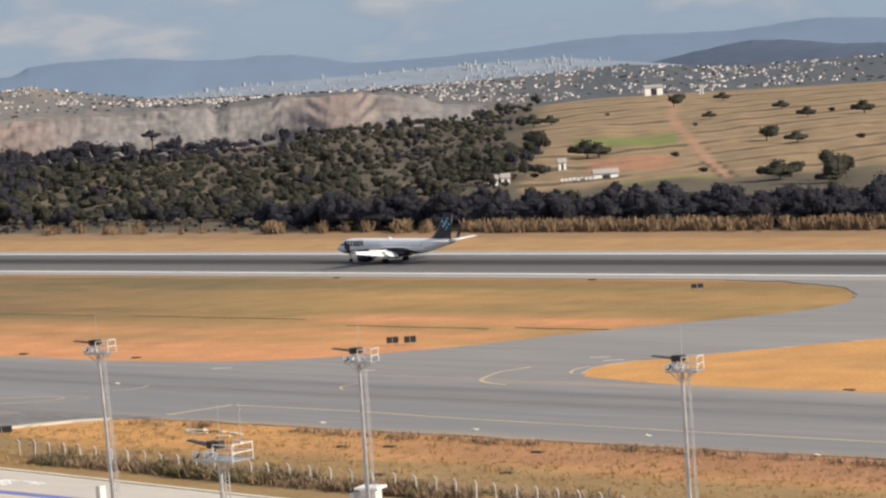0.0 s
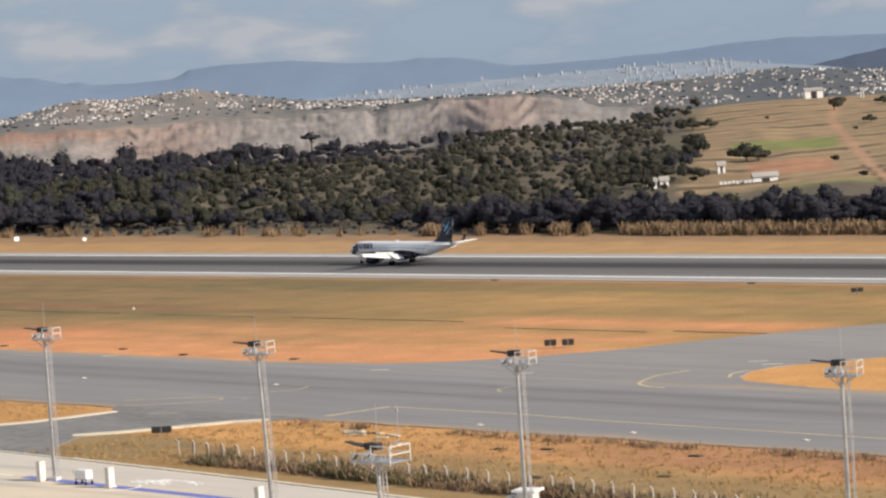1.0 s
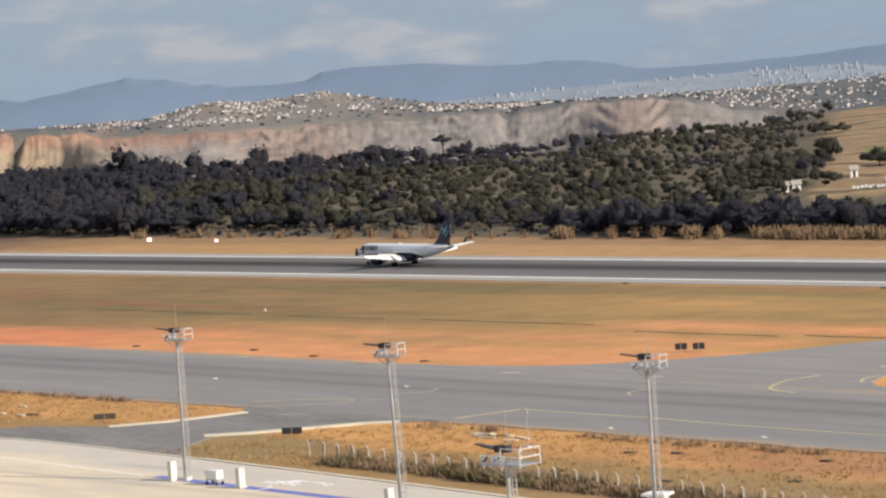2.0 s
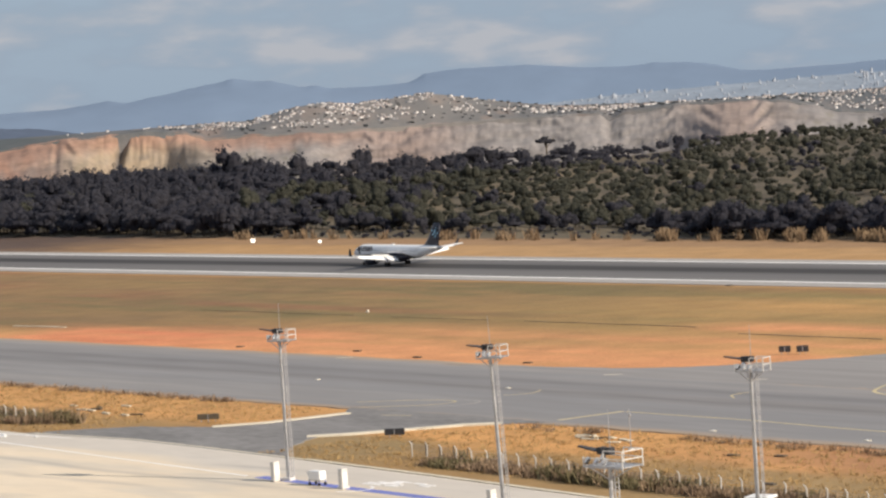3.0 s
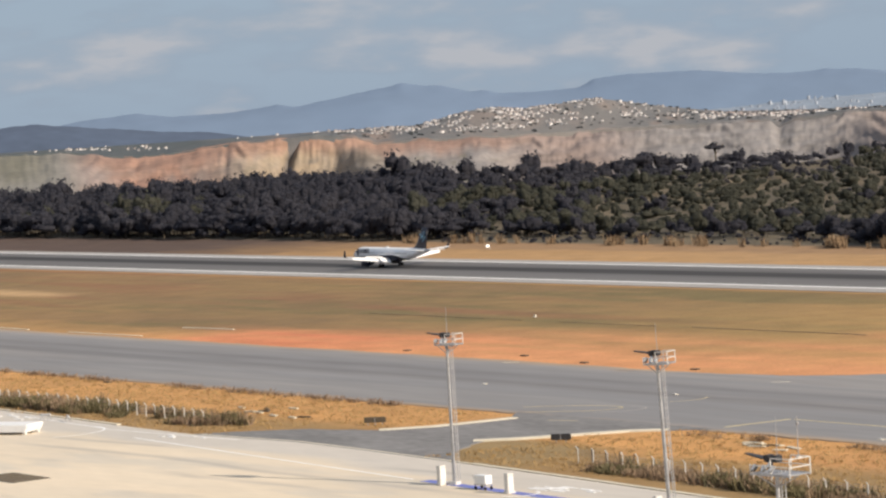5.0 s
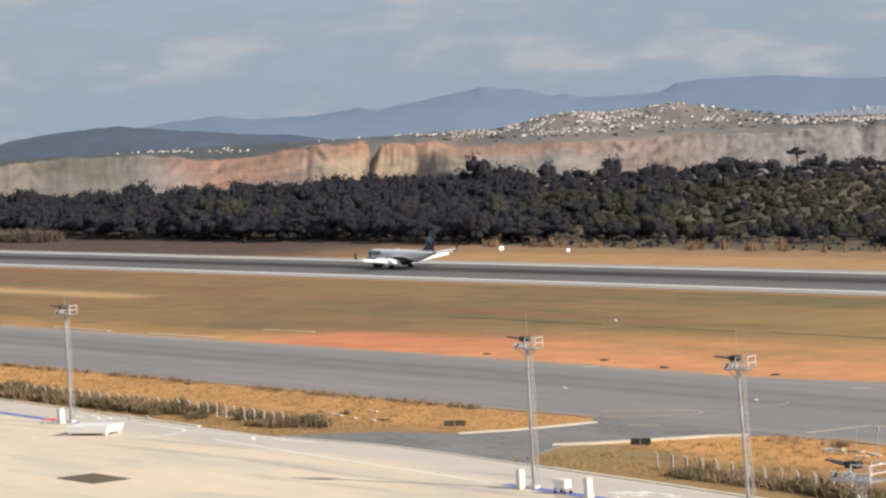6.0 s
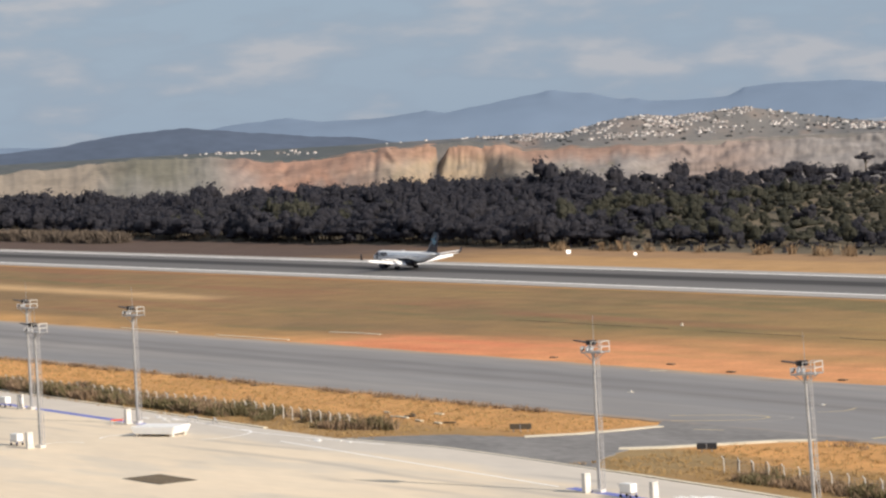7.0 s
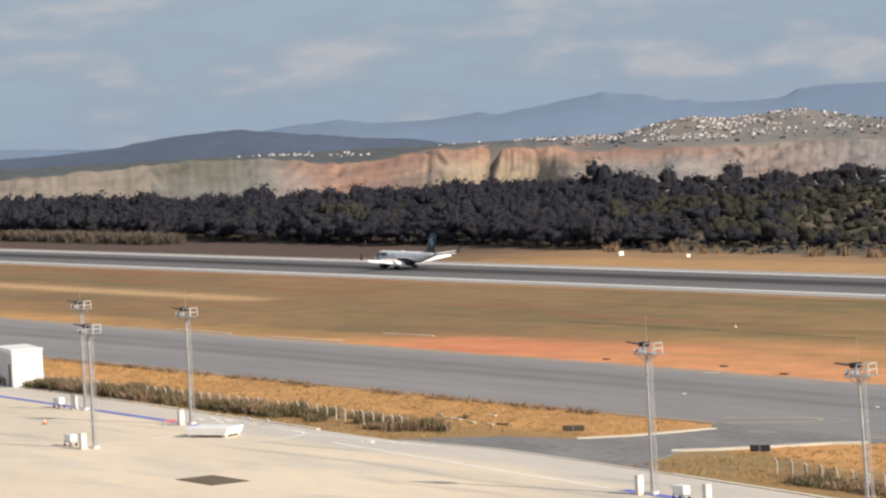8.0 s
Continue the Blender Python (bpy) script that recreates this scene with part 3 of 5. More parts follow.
def far_town():
    rng = np.random.default_rng(5)
    walls, roofs = [], []
    for centre, spread, lo, hi, count in ((52.2, 1.9, 3250, 3880, 1150), (48.2, 2.2, 3250, 3700, 520), (55.0, 1.6, 3450, 3880, 220), (43.0, 2.6, 3060, 3860, 480),
                                          (38.5, 3.0, 3060, 3880, 600), (60.5, 1.6, 3300, 3860, 50)):
        for _ in range(count):
            a, r = rng.normal(centre, spread * .5), rng.uniform(lo, hi)
            if fuzz(np.array(a * 3.1), np.array(r / 70), 61) < -.02:
                continue
            x, y = place(a, r)
            z = float(land_height(np.array(a), np.array(r)))
            w, d, h = 1.3 + 3.4 * rng.random() ** 2, rng.uniform(1.5, 3.5), rng.uniform(.8, 1.9)
            if rng.random() < .05:
                w, h = w * 2.4, h * 1.3
            t = rng.uniform(-.5, 1.2)
            walls.append((x, y, z - 1, w, d, h + 1, t))
            if rng.random() < .7:
                roofs.append((x, y, z + h, w * 1.08, d * 1.08, .5, t))
    block_mesh("town_houses", walls, HOUSE, "pale houses of a hillside town in haze", "houses")
    block_mesh("town_roofs", roofs, ROOF, "clay tile roofs of the far town", "roofs")
    towers = []
    for _ in range(360):
        centre, spread = ((42.5, .5), (43.4, .35), (44.9, .6), (46.3, .7), (45.6, 1.6), (47.6, .6), (41.2, .3))[rng.integers(0, 7)]
        a = rng.normal(centre, spread)
        r = rng.uniform(4180, 4390)
        x, y = place(a, r)
        crest = 47.59 + float(profile(CITY_TOP, np.array(a))) * 4400
        z = -60 + (crest + 60) * max(0.02, sin((1 - (4400 - r) / 350) * pi / 2)) ** .8
        h = (.5 + 6 * rng.random() ** 4) * (1.5 if abs(a - 42.5) < .7 else 1)
        w = rng.uniform(1.4, 4.0)
        towers.append((x, y, z - 4, w, w, 4 + h, rng.uniform(0, 1)))
    block_mesh("city_towers", towers, TOWER, "far city towers tinted pale by painted haze", "towers")


quarry()
# these three show haze through their own colour and emission
range_of_hills("city_slope", CITY_TOP, 4400, 350, CITY_HAZE, 1.0, 79, "grey far city slope with haze painted and glowing in its surface")
range_of_hills("far_mountains", FAR_TOP, 4800, 260, MOUNTAIN, 1.3, 71, "mountain range with blue haze painted and glowing in its surface")
range_of_hills("wooded_ridge", HILL_TOP, 4460, 300, MOUNTAIN_NEAR, 1.6, 75, "dark wooded ridge with blue haze painted and glowing in its surface")
far_town()

# ---------------------------------------------------------------- pavements
FAR_WEST, FAR_EAST = -1700, 260


def paved(name, xs, ys, south, north, top, mat, tone, label, category):
    """A paved strip along x with frayed edges, tyre wear and dust in its surface; its rim goes down into the ground."""
    X, V = np.meshgrid(xs, np.linspace(0, 1, ys), indexing="ij")
    lo, hi = south(xs)[:, None], north(xs)[:, None]
    Y = lo + (hi - lo) * V
    Z = np.full_like(X, top)
    Z[:, 0] = Z[:, -1] = top - .3
    Z[0] = Z[-1] = top - .3
    Y[:, 0], Y[:, -1] = Y[:, 1] - .02, Y[:, -2] + .02
    na, nk = X.shape
    idx = np.arange(na * nk).reshape(na, nk)
    F = np.stack([idx[:-1, :-1], idx[1:, :-1], idx[1:, 1:], idx[:-1, 1:]], -1).reshape(-1, 4)
    C = np.clip(tone(X, Y, Y - lo, hi - Y), .01, .9)
    ob = raw_mesh(name, np.stack([X, Y, Z], -1).reshape(-1, 3), F, mat, C.reshape(-1, 3))
    return tagged(ob, label, category, kind="structure")


LONG = np.concatenate([np.arange(FAR_WEST, -760, 20.0), np.arange(-760, -160, 1.5), np.arange(-160, FAR_EAST + 1, 20.0)])


def toned(C, colour, k):
    return C + (np.array(colour) - C) * np.clip(k, 0, 1)[..., None]


def runway_tone(X, Y, south, north):
    C = np.broadcast_to(np.array([.143, .138, .136]), (*X.shape, 3)).copy()
    C = toned(C, (.20, .195, .19), .6 * smooth(9, 2, south) + .6 * smooth(8, 2, north))
    streak = np.exp(-np.abs((Y - 491.4) / 6.4) ** 6) * (.92 + .2 * fuzz(X / 60, Y / 2.2, 81))
    side = np.exp(-((Y - 482.0) / 1.3) ** 2) + np.exp(-((Y - 500.3) / 1.3) ** 2)
    C = toned(C, (.036, .033, .033), streak)
    C = toned(C, (.10, .095, .095), side * (.5 + .4 * fuzz(X / 30, Y, 82)))
    return C * (1 + .10 * fuzz(X / 120, Y / 3, 83))[..., None]


def taxiway_tone(X, Y, south, north):
    C = np.broadcast_to(np.array([.262, .250, .244]), (*X.shape, 3)).copy()
    C = toned(C, (.225, .222, .226), .5 + 1.1 * fuzz(X / 150, Y / 7, 84))
    drift = np.interp(X, [-1700, -420, -330, 260], [1.5, .5, -.5, -3.5])
    for y, w, k in ((300.5, 2.6, .75), (309.5, 2.2, .6), (305, 5, .22), (291, 1.2, .25)):
        C = toned(C, (.165, .158, .160), k * np.exp(-((Y - y - drift) / w) ** 2) * (.9 + .5 * fuzz(X / 45, Y / 1.5, 85)))
    C = toned(C, (.33, .305, .285), .5 * smooth(9, 4, north) * (.8 + .5 * fuzz(X / 25, Y / 2, 86)))
    C = toned(C, (.39, .285, .19), smooth(5.5, .0, np.minimum(south * 1.4, north) + 1.8 * fuzz(X / 9, Y / 2, 87)) * .9)
    return C * (1 + .09 * fuzz(X / 16, Y / 2.5, 88))[..., None]


paved("runway", LONG, 64, lambda x: 0 * x + 466.6, lambda x: 0 * x + 511, .06, RUNWAY, runway_tone, "long grey asphalt runway with dark rubber marks", "runway")
for k, (y0, y1) in enumerate(((458.6, 466.6), (511, 518.6))):
    slab("runway_shoulder", [(FAR_WEST, y0), (FAR_EAST, y0), (FAR_EAST, y1), (FAR_WEST, y1)], 0.055, SHOULDER, .3, label="pale shoulder beside the runway", category="shoulder")
runway_paint = thing("runway_marking", 0, 0, label="white painted edge lines on the runway", category="marking", kind="structure")
for y in (467.0, 510.6):
    part("edge_line", stripe([(FAR_WEST, y), (FAR_EAST, y)], 1.6, 0.075), WHITE_LINE, runway_paint)
paved("taxiway", LONG, 90, lambda x: 271.9 - (x + 400) * .0045 + .9 * fuzz(x / 6, x * 0, 91) + .6 * fuzz(x / 45, x * 0, 92),
      lambda x: np.interp(x, [-1700, -380, -330, -286, 260], [327.5, 326.6, 326, 321.6, 321.6]) + .8 * fuzz(x / 6, x * 0 + 3, 93) + .7 * fuzz(x / 50, x * 0 + 3, 94),
      .05, TAXIWAY, taxiway_tone, "wide grey asphalt taxiway with dark wheel tracks", "taxiway")


def frayed(outline, seed, step=2.0, amount=.5):
    """The same outline in short steps, with a slightly uneven edge."""
    r, res = random.Random(seed), []
    for (x0, y0), (x1, y1) in zip(outline, outline[1:] + outline[:1]):
        n = max(1, round(hypot(x1 - x0, y1 - y0) / step))
        for k in range(n):
            j = amount if k else amount * .3
            res.append((x0 + (x1 - x0) * k / n + r.uniform(-j, j), y0 + (y1 - y0) * k / n + r.uniform(-j, j)))
    return res


EXIT = [(-400, 322), (-378, 325.2), (-364, 327.6), (-353, 332.5), (-345, 340.5), (-339, 349), (-334.5, 358), (-330, 371), (-325, 382), (-318, 394), (-312.5, 405), (-310.8, 414), (-312, 423), (-318, 434), (-329, 446), (-348, 455), (-372, 458.6),
        (-300, 458.6), (-200, 458.6), (-222, 445), (-258, 392), (-270.8, 376.5), (-279.5, 364), (-286, 352.7), (-292.6, 342.5), (-293.4, 335.4), (-290, 329), (-284.5, 325), (-274, 322.3), (-262, 320)]
slab("exit_road", frayed(EXIT, 3), 0.056, ASPHALT, .3, label="grey asphalt exit road curving from runway to taxiway", category="road")
STUB = [(-386, 232), (-380, 240), (-374, 245.5), (-361, 250), (-357, 260), (-356, 268), (-362, 274), (-316, 274), (-326.5, 267), (-332, 258), (-337, 249), (-332, 241), (-322, 232)]
slab("apron_entry", frayed(STUB, 5, amount=.4), 0.054, DARK_ASPHALT, .3, label="dark asphalt entry between apron and taxiway", category="road")
APRON_EDGE = [(FAR_WEST, 246), (-560, 239.2), (-520, 239.6), (-475, 237.3), (-442, 235.6), (-409, 234), (-384, 233.2), (-362, 235.6), (-344, 234.8), (-318, 233), (-290, 230.8), (-250, 227), (-100, 216), (FAR_EAST, 190)]


def apron_tone(X, Y, south, north):
    C = np.broadcast_to(np.array([.64, .555, .44]), (*X.shape, 3)).copy()
    C = toned(C, (.74, .625, .475), .4 + 1.2 * fuzz(X / 45, Y / 11, 95))
    C = toned(C, (.56, .51, .435), smooth(.1, .5, fuzz(X / 22, Y / 6, 96)) * .6)
    C = toned(C, (.55, .51, .46), smooth(13, 8, north + 3.5 * fuzz(X / 20, Y / 5, 97)) * .85)
    for x0, y0, dx, w in ((-420, 219.5, .16, .8), (-395, 203, .17, 1.1), (-520, 213, .02, .9)):
        line = np.exp(-((Y - y0 - dx * (X - x0) * .35 + 1.2 * fuzz(X / 30, X * 0, 98)) / w) ** 2)
        C = toned(C, (.34, .32, .295), line * smooth(-.3, .35, fuzz(X / 26, Y / 8, 99)) * .55)
    return C * (1 + .04 * fuzz(X / 5, Y / 2, 100))[..., None]


paved("apron", LONG, 110, lambda x: 0 * x + 150.0, lambda x: np.interp(x, [p[0] for p in APRON_EDGE], [p[1] for p in APRON_EDGE]), .062, APRON, apron_tone, "pale sunlit concrete apron", "apron")
slab("apron", [(FAR_WEST, 150.1), (FAR_EAST, 150.1), (FAR_EAST, -120), (FAR_WEST, -120)], 0.058, CONCRETE, .3, label="pale sunlit concrete apron", category="apron")
apron_kerb = thing("apron_kerb", 0, 0, label="low cream concrete kerb along the apron's edge", category="kerb", kind="structure")
part("kerb", stripe(APRON_EDGE[1:6], .7, .13, .3), CREAM, apron_kerb)
part("kerb", stripe(APRON_EDGE[9:13], .7, .13, .3), CREAM, apron_kerb)
part("kerb", stripe([(-384, 233.2), (-362, 235.6), (-344, 234.8), (-318, 233)], .5, .075, .1), CREAM, apron_kerb)
verge = thing("verge_strip", 0, 0, label="cream concrete strips along the entry's grass", category="kerb", kind="structure")
for pts, w in (([(-362.5, 249.6), (-358.6, 256), (-357, 263), (-356, 269)], 1.7), ([(-338.5, 248.5), (-335, 252.5), (-331, 259), (-327, 266.5), (-323, 270)], 1.9)):
    part("strip", stripe(pts, w, .16, .2), CREAM, verge)

taxi_paint = thing("taxiway_marking", 0, 0, label="worn yellow and white lines on the taxiway", category="marking", kind="structure")
part("edge_line", stripe([(-316, 286.6), (-292.3, 286.4), (-272.8, 284.8), (-234.9, 283.5), (-204.4, 282.8), (0, 279)], .5, .064, .01), YELLOW_LINE, taxi_paint)
part("lead_line", stripe(flow([(-318, 275.8), (-316.8, 286.6)]), .8, .064, .01), YELLOW_LINE, taxi_paint)
part("lead_line", stripe(flow([(-367, 279), (-360.5, 283.8), (-355.5, 286), (-352.5, 286), (-351.2, 284.4), (-351.8, 282), (-355, 278.6), (-361, 274.8)]), .4, .064, .01), YELLOW_LINE, taxi_paint)
part("lead_line", stripe(flow([(-352, 287.5), (-348.6, 287.4), (-347.2, 285.2), (-348, 282), (-350.5, 279)]), .3, .064, .01), SHOULDER, taxi_paint)
part("lead_line", stripe(flow([(-349, 269.5), (-344, 271)]), .4, .064, .01), YELLOW_LINE, taxi_paint)
part("lead_line", stripe(flow([(-303.0, 333.1), (-303.5, 329.5), (-303.4, 326.2), (-299.8, 319), (-296, 316.2), (-291.5, 315)]), .6, .07, .01), YELLOW_LINE, taxi_paint)
part("lead_line", stripe(flow([(-294.2, 336), (-293.4, 331.5), (-290.8, 328)]), .5, .07, .01), YELLOW_LINE, taxi_paint)
part("lead_line", stripe(flow([(-316.5, 311), (-316, 307), (-313, 304.5)]), .3, .064, .01), YELLOW_LINE, taxi_paint)
part("lead_line", stripe(flow([(-350.5, 301), (-349, 297.5), (-351, 294)]), .3, .064, .01), YELLOW_LINE, taxi_paint)
for x, y in ((-357.5, 320), (-329, 323), (-302, 345), (-430, 323), (-297, 342.3)):
    part("dash", stripe([(x, y), (x + 2.5, y + 1.6)], .6, .064, .01), CREAM, taxi_paint)

apron_paint = thing("apron_marking", 0, 0, label="blue stand line with white arcs and letters", category="marking", kind="structure")
part("blue_line", stripe([(-309.5, 219.6), (-290, 218.6), (-262, 217.5)], 1.7, .075, .01), BLUE_LINE, apron_paint)
part("blue_line", stripe([(-560, 229.5), (-513, 228.2), (-469, 226.6), (-425, 225)], 1.7, .075, .01), BLUE_LINE, apron_paint)
part("white_arc", stripe(arc(-289.0, 218.4, 2.2, 2.4, -95, 90), .35, .085, .01), WHITE_LINE, apron_paint)
part("white_arc", stripe(arc(-409, 223, 7, 7.5, -30, 100), .35, .085, .01), WHITE_LINE, apron_paint)
part("white_arc", stripe(arc(-412.5, 214, 8, 5, 120, 220), .35, .085, .01), WHITE_LINE, apron_paint)
part("white_arc", stripe(arc(-416, 203, 3.5, 3.5, 80, 200), .3, .085, .01), WHITE_LINE, apron_paint)
part("white_line", stripe([(-390, 225.5), (-352, 222.5), (-312, 219.5)], .4, .075, .01), WHITE_LINE, apron_paint)
part("white_line", stripe([(-436, 232.5), (-404, 229.5), (-372, 232)], .3, .075, .01), WHITE_LINE, apron_paint)
rng = random.Random(4)
bar_top = .085
for pts in ([(-594, 328.6), (-578, 328.9), (-564, 329.4)], [(-574, 345.6), (-566, 346.6), (-556, 347.2)], [(-640, 329.2), (-612, 328.6)]):
    part("edge_strip", stripe(pts, .7, .04, .1), CREAM, taxi_paint, "pale concrete strip in the grass")
for cx, cy, n in ((-287.5, 223.6, 20), (-384, 230, 7), (-438, 231, 6)):
    for _ in range(n):
        x, y = cx + rng.uniform(-4.5, 4.5), cy + rng.uniform(-1.7, 1.7)
        bar_top += .001
        part("letter_bar", stripe([(x, y), (x + rng.uniform(1.0, 2.2), y + rng.uniform(-.4, .2))], rng.uniform(.3, .6), bar_top, bar_top - .06), WHITE_LINE, apron_paint)


# ---------------------------------------------------------------- trees and scrub
def leaf_cloud(rng, count, radius, height, base, size, lobes):
    """Leaf clumps as small bent quads on the outsides of several lobes. Returns vertices (n, 4, 3)."""
    centres = []
    for _ in range(lobes):
        a, d = rng.uniform(0, 2 * pi), rng.uniform(0, .62) * radius
        centres.append((cos(a) * d, sin(a) * d, base + height * rng.uniform(.25, .75), radius * rng.uniform(.38, .62), height * rng.uniform(.24, .36)))
    centres = np.array(centres)
    pick = centres[rng.integers(0, lobes, count)]
    n = rng.normal(size=(count, 3))
    n /= np.linalg.norm(n, axis=1)[:, None]
    n[:, 2] = np.abs(n[:, 2]) * np.where(rng.random(count) < .8, 1, -.6)
    c = pick[:, :3] + n * np.stack([pick[:, 3], pick[:, 3], pick[:, 4]], -1) * rng.uniform(.75, 1.08, (count, 1))
    n = n + rng.normal(scale=.35, size=n.shape)
    u = np.cross(n, rng.normal(size=n.shape))
    u /= np.linalg.norm(u, axis=1)[:, None]
    v = np.cross(n, u)
    v /= np.linalg.norm(v, axis=1)[:, None]
    s = size * rng.uniform(.6, 1.3, (count, 1))
    leaves = np.stack([c - u * s, c - v * s * .7, c + u * s, c + v * s * .7], 1)
    # dense clumps of foliage inside, each a lumpy closed shell
    g = np.array([-1, 0, 1.0])
    faces = []
    for axis in range(3):
        for side in (-1, 1):
            for i in range(2):
                for j in range(2):
                    q = np.zeros((4, 3))
                    q[:, axis] = side
                    q[:, (axis + 1) % 3] = [g[i], g[i + 1], g[i + 1], g[i]]
                    q[:, (axis + 2) % 3] = [g[j], g[j], g[j + 1], g[j + 1]]
                    faces.append(q if side > 0 else q[::-1])
    ball = np.array([q for q in faces if q[:, 2].max() > -.5])
    ball /= np.linalg.norm(ball, axis=-1, keepdims=True)
    clumps = []
    for x, y, z, w, h in centres:
        lump = 1 + .16 * np.sin(ball[..., 0:1] * 5 + x * 3) * np.sin(ball[..., 1:2] * 4 + y * 3) + .1 * np.sin(ball[..., 2:3] * 7 + z)
        clumps.append(ball * lump * np.array([w, w, h]) * .84 + np.array([x, y, z]))
    return np.concatenate(clumps), leaves


def trunk_quads(height, r, limbs, rng):
    quads = []
    spans = [((0, 0, -0.5), (0, 0, height), r, r * .5)]
    for _ in range(limbs):
        a = rng.uniform(0, 2 * pi)
        spans.append(((0, 0, height * .7), (cos(a) * height * .45, sin(a) * height * .45, height * 1.25), r * .5, r * .2))
    for p, q, r0, r1 in spans:
        for k in range(5):
            a0, a1 = 2 * pi * k / 5, 2 * pi * (k + 1) / 5
            quads.append([(p[0] + cos(a0) * r0, p[1] + sin(a0) * r0, p[2]), (p[0] + cos(a1) * r0, p[1] + sin(a1) * r0, p[2]),
                          (q[0] + cos(a1) * r1, q[1] + sin(a1) * r1, q[2]), (q[0] + cos(a0) * r1, q[1] + sin(a0) * r1, q[2])])
    return np.array(quads)


def quads_mesh(name, quads, mat):
    q = np.asarray(quads).reshape(-1, 3)
    return raw_mesh(name, q, np.arange(len(q)).reshape(-1, 4), mat)


TREE_RNG = np.random.default_rng(8)
SHAPES = [leaf_cloud(TREE_RNG, n, r, h, b, s, k) for n, r, h, b, s, k in
          ((120, 4.2, 6.5, 1.4, .52, 6), (130, 4.8, 5.5, 1.8, .54, 6), (110, 3.4, 7.5, 1.4, .5, 5), (125, 5.2, 5.0, 1.9, .54, 6), (80, 3.0, 5.0, .3, .5, 4), (125, 4.0, 8.5, 1.6, .52, 6))]


def forest():
    rng = np.random.default_rng(21)
    dark, light, bark = [], [], []

    def plant(a, r, grow, sort=None, share=1.0):
        x, y = place(a, r)
        z = float(land_height(np.array(a), np.array(r))) - .1
        k = rng.integers(0, len(SHAPES)) if sort is None else sort
        t, s = rng.uniform(0, 2 * pi), grow * rng.uniform(.75, 1.2)
        clumps, leaves = SHAPES[k]
        if r > 1180 or share < 1:
            leaves = leaves[rng.random(len(leaves)) < min(.6, share * 1.2)]
            clumps = clumps[:80]
        base = np.concatenate([clumps, leaves])
        sh = base * s * np.array([rng.uniform(.9, 1.2), rng.uniform(.9, 1.2), rng.uniform(.85, 1.15)])
        c, d = cos(t), sin(t)
        q = np.stack([sh[..., 0] * c - sh[..., 1] * d + x, sh[..., 0] * d + sh[..., 1] * c + y, sh[..., 2] + z], -1)
        slope = (r - foot_distance(a)) / (crest_distance(a) - foot_distance(a))
        # olive leaves also stand for the sunlit slope, dark ones for cloud-shaded woods
        pale = fuzz(np.array(a * 1.7), np.array(r / 70), 33) + rng.uniform(-.2, .2) > float(np.interp(a, [42, 46, 52, 54.5], [-.3, -.5, -.3, .4])) + 3.0 * max(0, slope - .6) * (a > 46.5) and r > foot_distance(a) + 45
        (light if pale else dark).append(q)
        if r < foot_distance(a) + 60:
            bark.append(trunk_quads(3.2 * s, .22 * s, 2, rng) + np.array([x, y, z]))

    # the dense rows along the foot of the woods
    for a in np.arange(33.5, 69, .095):
        f = float(foot_distance(a))
        dense = 1.0 if a < 46.5 or a > 54 else (.4 if a < 49.5 else .5)
        for k in range(4 if a < 46.5 else 3):
            if rng.random() < dense:
                gap = float(np.interp(a, [45.8, 47.5, 52.5, 55], [14, 42, 42, 16]))
                plant(a + rng.uniform(-.1, .1), f + gap + k * 11 + rng.uniform(-5, 5), rng.uniform(.85, 1.15) * float(np.interp(a, [43, 46, 47.5, 50, 54, 58], [.78, .78, .62, .6, .85, 1.05])))
    # the wooded slope behind
    made = 0
    while made < 3700:
        a = rng.uniform(34, 68.5)
        f, c = float(foot_distance(a)), float(crest_distance(a))
        r = f + 45 + (c + 25 - f - 45) * rng.random() ** .8
        if a < 43.2 and r < 965:
            made += .15
            continue
        w = float(woods(np.array(a), np.array(r)))
        if rng.random() > w * (.95 if fuzz(np.array(a * 2.4), np.array(r / 45), 34) > (-.1 if 43 < a < 53 else -.45) else .4):
            made += .15
            continue
        plant(a, r, rng.uniform(.38, .66) if a < 50 else rng.uniform(.5, .85) if a < 54 else rng.uniform(.7, 1.05))
        made += 1
    # the skyline of crowns along the crest
    for a in np.arange(42.3, 68.5, .14):
        plant(a + rng.uniform(-.08, .08), float(crest_distance(a)) + rng.uniform(-15, 10), rng.uniform(.7, 1.1) * float(np.interp(a, [44, 49], [.55, 1])))
    for _ in range(60):
        a = rng.uniform(41.5, 43.8)
        plant(a, rng.uniform(985, 1130), rng.uniform(.5, .8))
    for _ in range(26):
        a = rng.uniform(54, 66.5)
        plant(a, float(crest_distance(a)) + rng.uniform(-40, 0), rng.uniform(.95, 1.3), (2, 5, 1)[rng.integers(0, 3)])
    for a in (50.15, 50.3):
        plant(a, float(crest_distance(a)) - 10, 1.5, 1)
    for _ in range(130):
        a = rng.uniform(46.2, 54.5)
        plant(a, float(foot_distance(a)) + rng.uniform(4, 42), rng.uniform(.18, .4), 4, .45)
    # low scrub on the open slope
    for _ in range(1300):
        a = rng.uniform(42.5, 54)
        f, c = float(foot_distance(a)), float(crest_distance(a))
        plant(a, f + 40 + (c - f - 60) * rng.random(), rng.uniform(.3, .55), 4, .4)
    tagged(quads_mesh("forest_crowns", np.concatenate(dark), LEAF), "dark leafy crowns of dense woodland, cloud shade and haze in their colour", "forest", kind="stuff")
    tagged(quads_mesh("olive_crowns", np.concatenate(light), LEAF_LIGHT), "lighter olive crowns among the woodland", "forest", kind="stuff")
